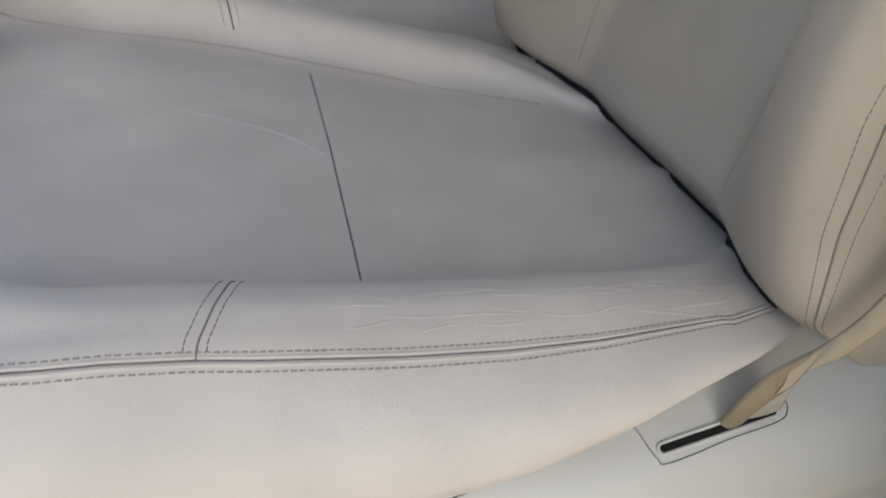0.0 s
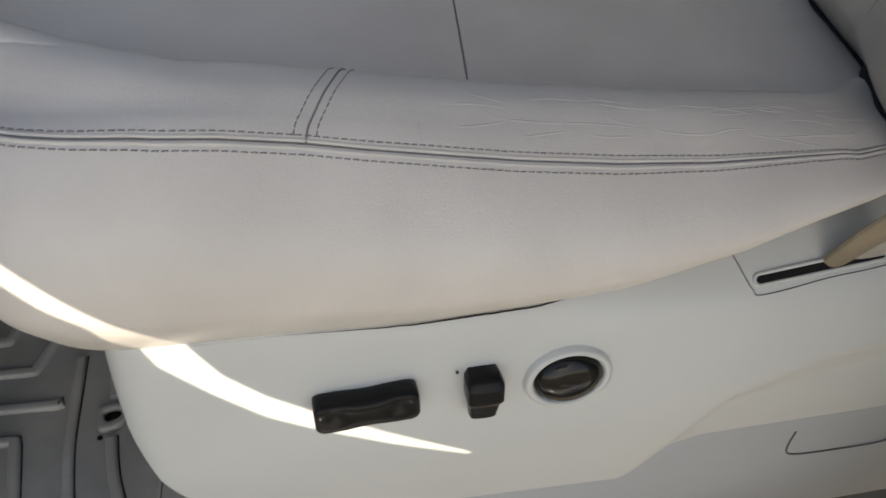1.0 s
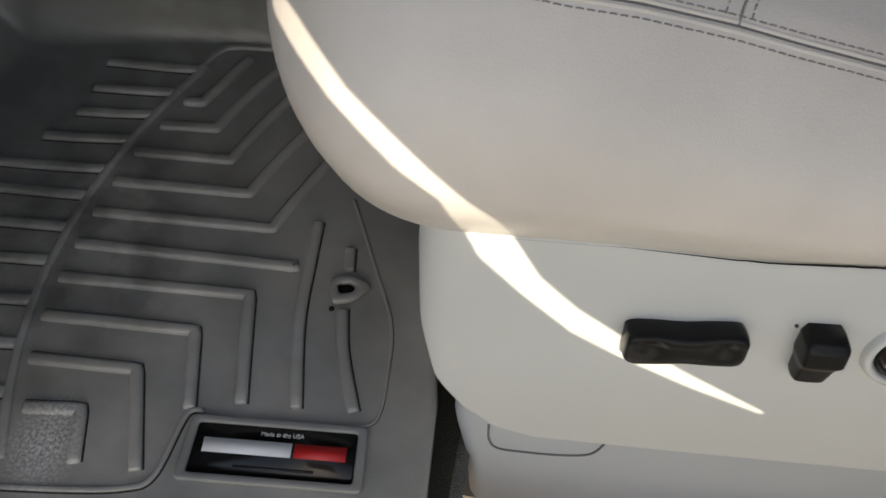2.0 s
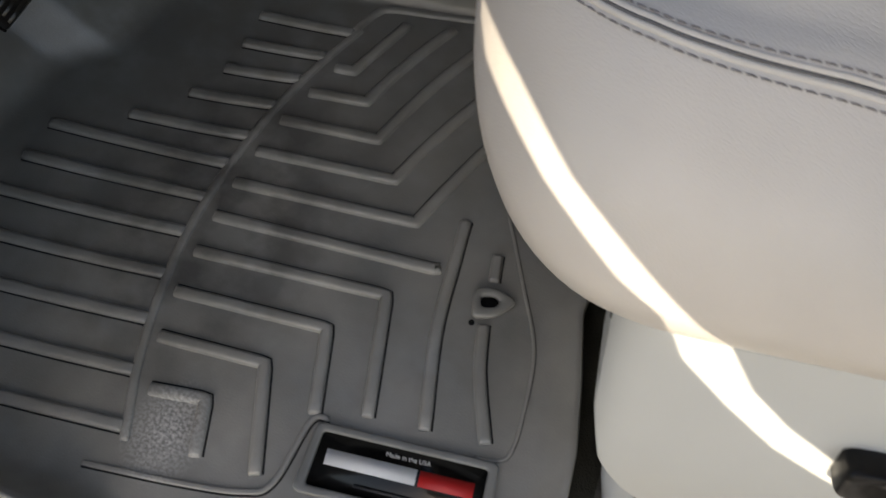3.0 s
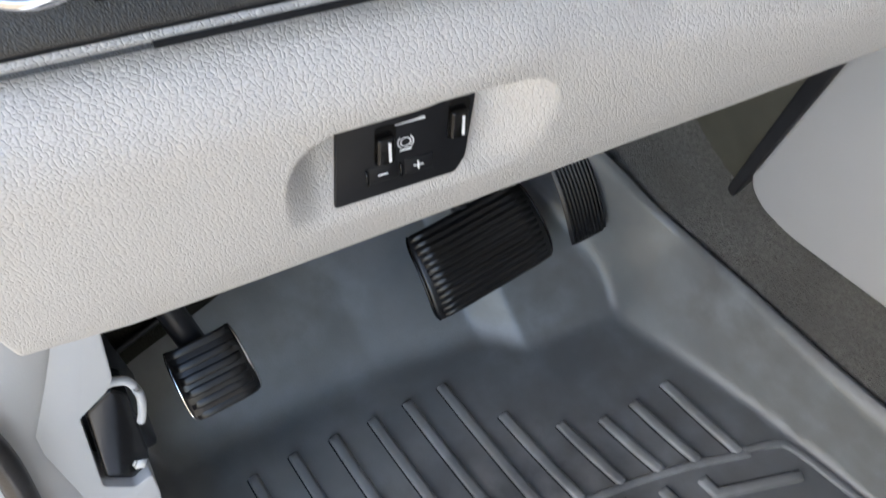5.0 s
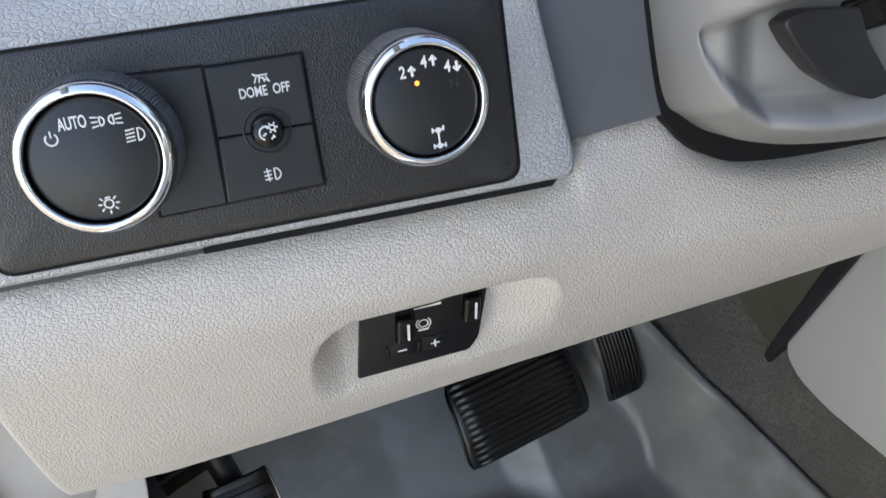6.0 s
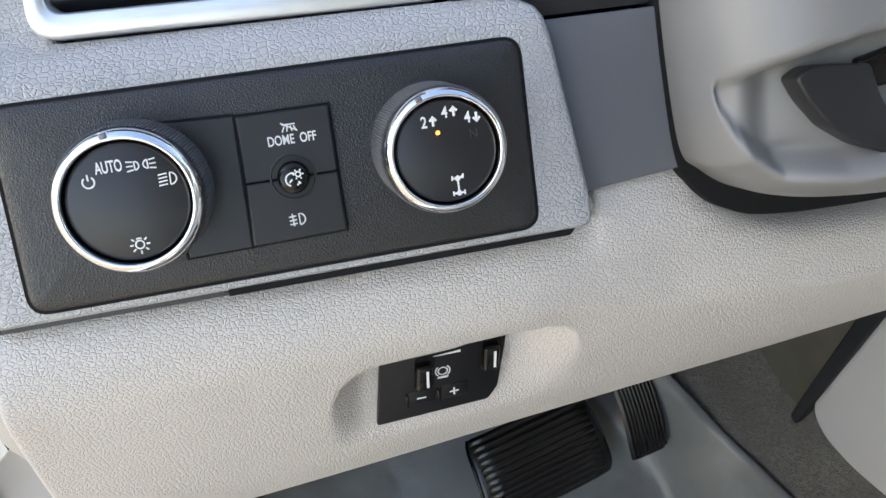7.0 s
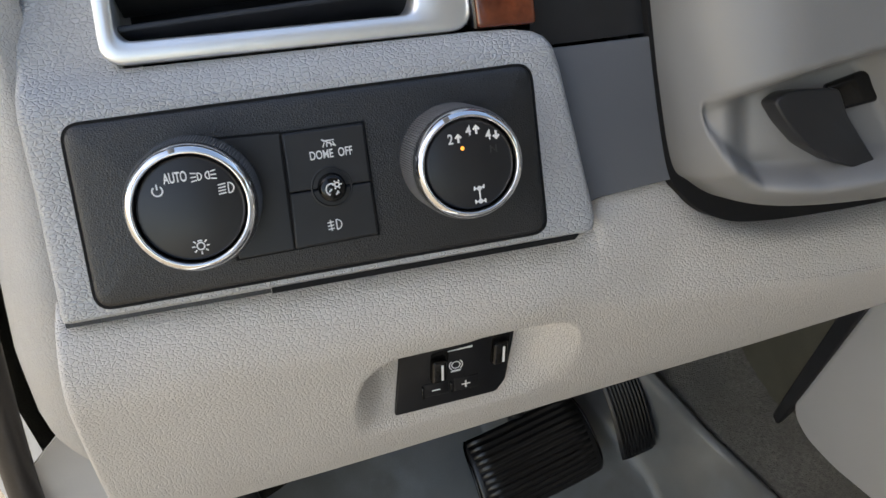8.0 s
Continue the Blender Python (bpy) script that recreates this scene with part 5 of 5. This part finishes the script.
mark(kr, strokes([[(0, -0.0022), (0, 0.0018)], [(-0.0016, 0.0022), (-0.0006, 0.0020), (0.0006, 0.0020), (0.0016, 0.0026)], [(-0.0016, -0.0024), (0.0016, -0.0024)], [(-0.0017, 0.0015), (-0.0016, 0.0029)], [(0.0015, 0.0018), (0.0017, 0.0032)], [(-0.0017, -0.0031), (-0.0017, -0.0017)], [(0.0017, -0.0031), (0.0017, -0.0017)], arc(0, 0.002, 0.0006, 0, 360, 10), arc(0, -0.0024, 0.0006, 0, 360, 10)], 0.00028), 0.0021, -0.0104)

# dome switch module
dome = thing("dome_light_switch", FACE @ Matrix.Translation((0, 0, 0.0028)), "black dome light switch module with a round dimmer", "switch")
part("surround_gap", prism([(-0.0161, -0.0202), (0.0152, -0.0197), (0.0156, 0.0217), (-0.0143, 0.0219)], -0.002, 0.0002), DARK, dome, "dark gap round the buttons", False)
bevel(part("button", prism([(-0.0143, 0.0006), (0.0146, 0.0004), (0.0149, 0.0210), (-0.0136, 0.0212)], -0.003, 0.0020), BLACK, dome, "upper push button", False), 0.0007, 3)
bevel(part("button", prism([(-0.0154, -0.0195), (0.0145, -0.0190), (0.0146, 0.0001), (-0.0143, 0.0003)], -0.003, 0.0020), BLACK, dome, "lower push button", False), 0.0007, 3)
part("dimmer", lathe([(0.0001, 0.0064), (0.0036, 0.0064), (0.0044, 0.0060), (0.0049, 0.0048), (0.0050, 0.0012), (0.0053, 0.0010)], 40), GLOSS, dome, "round dimmer knob", True, Matrix.Translation((0.0006, 0.0006, 0.0006)))
part("dimmer_well", lathe([(0.0048, 0.0006), (0.0062, 0.0008), (0.0066, 0.0019), (0.0070, 0.0022), (0.0074, 0.0019)], 40), BLACK, dome, "dished ring round the dimmer", True, Matrix.Translation((0.0006, 0.0006, 0.0002)))
tagged(part("symbol", strokes([arc(-0.0006, -0.0002, 0.0020, 60, 250), arc(0.0014, 0.0012, 0.0008, 0, 360, 10)] + ray_lines(0.0014, 0.0012, 0.0011, 0.0017, (0, 60, 120, 180, 240, 300)) + [[(-0.0006, -0.0002), (-0.0016, -0.001)], [(0.0006, -0.0022), (0.0016, -0.0014)], [(0.0012, -0.0010), (0.0018, -0.0018)]], 0.00026), WHITE, dome, "", False, Matrix.Translation((0.0008, 0.0006, 0.0071))), "", "", "", "stuff")
tagged(part("lettering", moved(text_bm("DOME  OFF", 0.0042, 0.0001, 0.00007), Matrix.Diagonal((0.70, 1, 1, 1))), WHITE, dome, "white print", False, Matrix.Translation((0.0022, 0.0122, 0.0021))), "", "", "", "stuff")
tagged(part("symbol", strokes([[(-0.0020, 0.0009), (0.0020, 0.0009)]] + [[(x, 0.0004), (x * 1.6, -0.0013)] for x in (-0.0014, -0.0005, 0.0005, 0.0014)] + [[(-0.0024, 0.0015), (0.0024, -0.0013)]], 0.00021), WHITE, dome, "", False, Matrix.Translation((0.0019, 0.0160, 0.0021))), "", "", "", "stuff")
tagged(part("symbol", strokes([arc(0.0006, 0, 0.0018, -90, 90) + [(0.0006, -0.0018)]] + [[(-0.0003, y), (-0.0026, y - 0.0002)] for y in (-0.0012, 0, 0.0012)] + [[(-0.0013, -0.0020), (-0.0015, 0.0020)]], 0.00023), WHITE, dome, "", False, Matrix.Translation((-0.0004, -0.0130, 0.0021))), "", "", "", "stuff")
part("plate_gap", prism([(-0.0365, -0.0206), (-0.0160, -0.0203), (-0.0142, 0.0224), (-0.0372, 0.0234)], 0.001, 0.0027), DARK, bez, "dark gap round the blank plate", False)
sub = part("blank_plate", prism([(-0.0355, -0.0199), (-0.0160, -0.0197), (-0.0143, 0.0215), (-0.0362, 0.0224)], 0.001, 0.0031), BLACK, bez, "smooth blank switch plate", False)
bevel(sub, 0.0003, 2)

# vent above
VENT_EDGE = rounded([(-0.0690, 0.0512), (0.0612, 0.0482), (0.0612, 0.110), (-0.0660, 0.110)], 0.0085, 6)
VENT_OPEN = rounded([(-0.0623, 0.0588), (0.0400, 0.0563), (0.0400, 0.103), (-0.0590, 0.103)], 0.0055, 6)
mid_edge = lambda f: [(x + (p - x) * f, y + (q - y) * f) for (x, y), (p, q) in zip(VENT_EDGE, VENT_OPEN)]
rows = [[(x, y, o) for x, y in mid_edge(f)] for f, o in ((0.0, -0.024), (0.0, -0.0075), (0.03, -0.0063), (0.08, -0.0056), (0.14, -0.0053), (0.5, -0.0052), (0.86, -0.0054), (0.94, -0.0062), (1.0, -0.0085), (1.0, -0.028))]
vent = part("air_vent", skin(rows, closed=True), SATIN, dash, "satin silver vent surround", True, FACE)
part("vent_cavity", box(-0.066, 0.044, 0.052, 0.107, -0.045, -0.042), DARK, vent, "dark air duct", False)
for h in (0.0655, 0.0775, 0.0895):
    slat = part("slat", moved(box(-0.062, 0.041, -0.0011, 0.0011, -0.020, -0.002), Matrix.Translation((0, h, -0.009)) @ pose(0, 0, 0, -22, 0, 1.2)), BLACK, vent, "black vent slat", False)
    bevel(slat, 0.0007, 2)
wood = part("wood_trim", prism([(0.0624, 0.0484), (0.0850, 0.0474), (0.0850, 0.110), (0.0624, 0.110)], -0.02, -0.0040), WOOD, dash, "polished burl wood strip", True, FACE)
bevel(wood, 0.0015, 3)
part("trim_line", prism([(0.0613, 0.0483), (0.0623, 0.0483), (0.0623, 0.110), (0.0613, 0.110)], -0.02, -0.0046), CHROME, dash, "thin bright edge of the wood strip", False, FACE)
part("hood_panel", prism([(0.0855, 0.0392), (0.134, 0.0387), (0.134, 0.13), (0.0865, 0.13)], -0.035, -0.015), BLACK, dash, "black instrument hood edge", False, FACE)
gp = part("slate_panel", prism(rounded([(0.085, -0.034), (0.104, -0.0230), (0.1415, -0.0200), (0.1362, 0.0373), (0.085, 0.0378)], 0.003), -0.05, -0.011), SLATE, dash, "plain slate panel beside the column", True, FACE)
bevel(gp, 0.002, 3)
part("backing", box(-0.09, 0.45, -0.05, 0.14, -0.09, -0.055), DARK, dash, "", False, FACE)

CROSS = DASH @ Matrix(((0, 0, 1, 0), (1, 0, 0, 0), (0, 1, 0, 0), (0, 0, 0, 1)))     # an outline of out and up, drawn along the dash
# unseen dash pieces, added to keep windscreen and passenger-side light out
part("dash_top", moved(prism([(-0.058, 0.700), (-0.085, 0.728), (-0.15, 0.742), (-0.60, 0.760), (-0.60, 0.60), (-0.12, 0.60)], -0.10, 1.40), CROSS), SLATE, dash, "unseen dark dash top below the windscreen, blocking low sky")
part("passenger_dash", moved(prism([(0.0, 0.70), (0.01, 0.56), (-0.06, 0.36), (-0.30, 0.36), (-0.30, 0.70)], 0.70, 1.45), CROSS), SLATE, dash, "unseen plain dash beyond the column, blocking side light")

# brake control module in the scoop
bc = thing("brake_controller", frame_of(DASH @ Vector((0.0455, -0.0124, 0.4730)), ALONG, RISE), "black trailer brake control module with sliders and buttons", "control module")
pl_ = part("plate", prism(rounded([(-0.0286, -0.0197), (0.0214, -0.0181), (0.0258, -0.0112), (0.0303, 0.0192), (-0.0236, 0.0178)], 0.0018), -0.006, 0.001), PLATE, bc)
bevel(pl_, 0.0006, 2)
for x, y in ((-0.0062, 0.0042), (0.0230, 0.0076)):
    part("slot", prism(rounded([(x - 0.0050, y - 0.0074), (x + 0.0034, y - 0.0074), (x + 0.0050, y + 0.0104), (x - 0.0034, y + 0.0104)], 0.0022), 0.0005, 0.00125), GLOSS, bc, "glossy slot of the slider", False)
    bevel(part("slider", prism(rounded([(x - 0.0043, y - 0.0066), (x + 0.0028, y - 0.0066), (x + 0.0036, y + 0.0066), (x - 0.0034, y + 0.0066)], 0.0020), 0.001, 0.0040), GLOSS, bc, "rounded glossy slider"), 0.0014, 4)
    part("line", prism([(x + 0.0002, y - 0.0046), (x + 0.0013, y - 0.0046), (x + 0.0016, y + 0.0044), (x + 0.0005, y + 0.0044)], 0.0040, 0.0042), WHITE, bc, "white line", False)
part("line", moved(prism([(-0.0060, -0.0002), (0.0058, -0.0004), (0.0058, 0.0008), (-0.0056, 0.0001)], 0.0, 0.0002), Matrix.Translation((0.0040, 0.0138, 0.0012))), WHITE, bc, "white wedge mark", False)
tagged(part("symbol", strokes([arc(0, 0.0004, 0.0020, 0, 360, 20), arc(0, 0.0004, 0.0031, 130, 230), arc(0, 0.0004, 0.0031, -50, 50), [(-0.0026, -0.0034), (0.0020, -0.0034)], [(-0.0022, -0.0028), (0.0024, -0.0028)]], 0.0003), WHITE, bc, "", False, Matrix.Translation((0.0018, 0.0042, 0.0012))), "", "", "", "stuff")
part("tick", box(-0.0014, -0.0007, -0.0108, -0.0048, 0.0010, 0.0024), GLOSS, bc)
part("tick", box(-0.0150, -0.0142, -0.0115, -0.0045, 0.0010, 0.0022), GLOSS, bc)
for x, s in ((-0.0082, "minus"), (0.0062, "plus")):
    bevel(part("button", box(x - 0.0056, x + 0.0062, -0.0118, -0.0038, 0.0005, 0.00135), PLATE, bc), 0.0004, 2)
    tagged(part("symbol", strokes([[(-0.0020, 0), (0.0020, 0)]] + ([[(0, -0.0020), (0, 0.0020)]] if s == "plus" else []), 0.00040), WHITE, bc, "", False, Matrix.Translation((x, -0.0082, 0.0014))), "", "", "", "stuff")

# steering column shroud
col = thing("steering_column", FACE, "grey plastic steering column shroud with a tilt lever", "steering column")


def col_recess(s, h):
    """Depth of the pocket round the lever: a crisp upper edge, slow slopes at its near end and foot."""
    top = table(s, [(0.1372, 0.0113), (0.1651, 0.0190), (0.1946, 0.0235), (0.24, 0.027)])
    low = table(s, [(0.1372, 0.006), (0.1397, -0.003), (0.1430, -0.0115), (0.1478, -0.0185), (0.1566, -0.0245), (0.1751, -0.0265), (0.2011, -0.0235), (0.24, -0.021)])
    f = ease((top - h) / 0.0035) * ease((h - low) / 0.012) * min(1.0, ease((s - 0.1372) / 0.003) * 0.35 + 0.65 * ease((s - 0.142) / 0.014)) * ease((0.2045 + 0.45 * (0.0091 - h) - s) / 0.006)
    return 0.017 * f


COLUMN_EDGE = [(0.1316, 0.1094), (0.1323, 0.0652), (0.1332, 0.0498), (0.1345, 0.0183), (0.1376, -0.0127), (0.1442, -0.0216), (0.1585, -0.0308), (0.1836, -0.0349), (0.2278, -0.0355), (0.27, -0.0335), (0.35, -0.0295)]


def shroud_point(c, f, b):
    """From the edge of the shroud at c towards its far side."""
    end = Vector((0.35, 0.11 - 0.11 * f))
    g = Vector(c[:2])
    p = g.lerp(end, b)
    d = (p - g).length
    r = 0.036
    roll = r - math.sqrt(max(0.0, r * r - (r - min(d, r)) ** 2))
    return (p.x, p.y, 0.036 + 0.10 * (p.x - 0.13) - roll * 1.0 - col_recess(p.x, p.y))


edge = catmull([(x, y, 0) for x, y in COLUMN_EDGE], 160)
rows = [[(c[0], c[1], -0.06)] + [shroud_point(c, i / 159, b ** 2.0) for b in np.linspace(0, 1, 130)] for i, c in enumerate(edge)]
part("shroud", skin(rows), COLUMN, col)
# dark outline past the shroud's edge, drawn as the shade in its gap
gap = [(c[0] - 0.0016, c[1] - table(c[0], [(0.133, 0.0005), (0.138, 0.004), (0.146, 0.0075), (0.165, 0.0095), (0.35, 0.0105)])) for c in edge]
part("shadow_gap", prism(gap + [(0.35, 0.11)], -0.03, -0.0105), DARK, col, "black strip drawn as the shaded gap round the shroud", False)
LEVER = [(0.1569, 0.0096), (0.1626, 0.0124), (0.1700, 0.0122), (0.1829, 0.0108), (0.1861, 0.0005), (0.1941, -0.0125), (0.1982, -0.0190), (0.1965, -0.0204), (0.1905, -0.0198), (0.1800, -0.0152), (0.1687, -0.0073), (0.1611, 0.0020)]
bevel(part("tilt_lever", prism(rounded(LEVER, 0.002, 3), 0.022, 0.032), BLACK, col, "curved black tilt lever"), 0.0032, 4)
bevel(part("lever_pivot", prism([(0.181, 0.0120), (0.204, 0.0172), (0.204, 0.0035), (0.186, 0.0020)], 0.014, 0.028), GLOSS, col, "glossy black lever pivot"), 0.002, 3)


# ---- unseen panels with a slit that shapes the sun streak, and the roof ----
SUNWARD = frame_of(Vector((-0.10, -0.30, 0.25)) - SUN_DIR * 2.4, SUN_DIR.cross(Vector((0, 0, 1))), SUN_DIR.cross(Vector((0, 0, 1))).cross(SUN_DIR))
SLIT_UPPER = [(-0.1868, 0.1045), (-0.1757, 0.094), (-0.1628, 0.0822), (-0.137, 0.0565), (-0.1175, 0.0419), (-0.0982, 0.0275), (-0.0815, 0.016), (-0.0665, 0.0074), (-0.0395, -0.0245), (-0.0165, -0.0408), (0.01, -0.0545), (0.056, -0.0765), (0.1087, -0.0994)]
SLIT_LOWER = [(-0.1875, 0.1040), (-0.1856, 0.0977), (-0.1784, 0.0844), (-0.1661, 0.0717), (-0.1455, 0.0522), (-0.1274, 0.0380), (-0.1124, 0.0263), (-0.0933, 0.0150), (-0.0723, -0.0168), (-0.0460, -0.0366), (-0.0165, -0.0560), (0.0130, -0.0690), (0.0588, -0.0863), (0.1099, -0.1029)]
# added panels block the sun from the cabin except through the slit
structure("sun_blocker_upper", prism([(-0.49, 0.50)] + SLIT_UPPER + [(0.47, -0.37), (0.60, -0.37), (0.60, 0.50)], -0.02, 0.0), PAINT, "unseen panel above the slit that shapes the sun streak", SUNWARD)
structure("sun_blocker_lower", prism([(-0.47, 0.51)] + [(-0.175, 0.128)] + SLIT_LOWER + [(0.125, -0.100), (0.49, -0.36), (0.49, -0.37), (-0.66, -0.37), (-0.66, 0.51)], 0.004, 0.024), PAINT, "unseen panel below the slit that shapes the sun streak", SUNWARD)
structure("roof", box(-0.10, 2.0, -0.46, 1.25, 1.065, 1.10), PAINT, "painted vehicle roof")
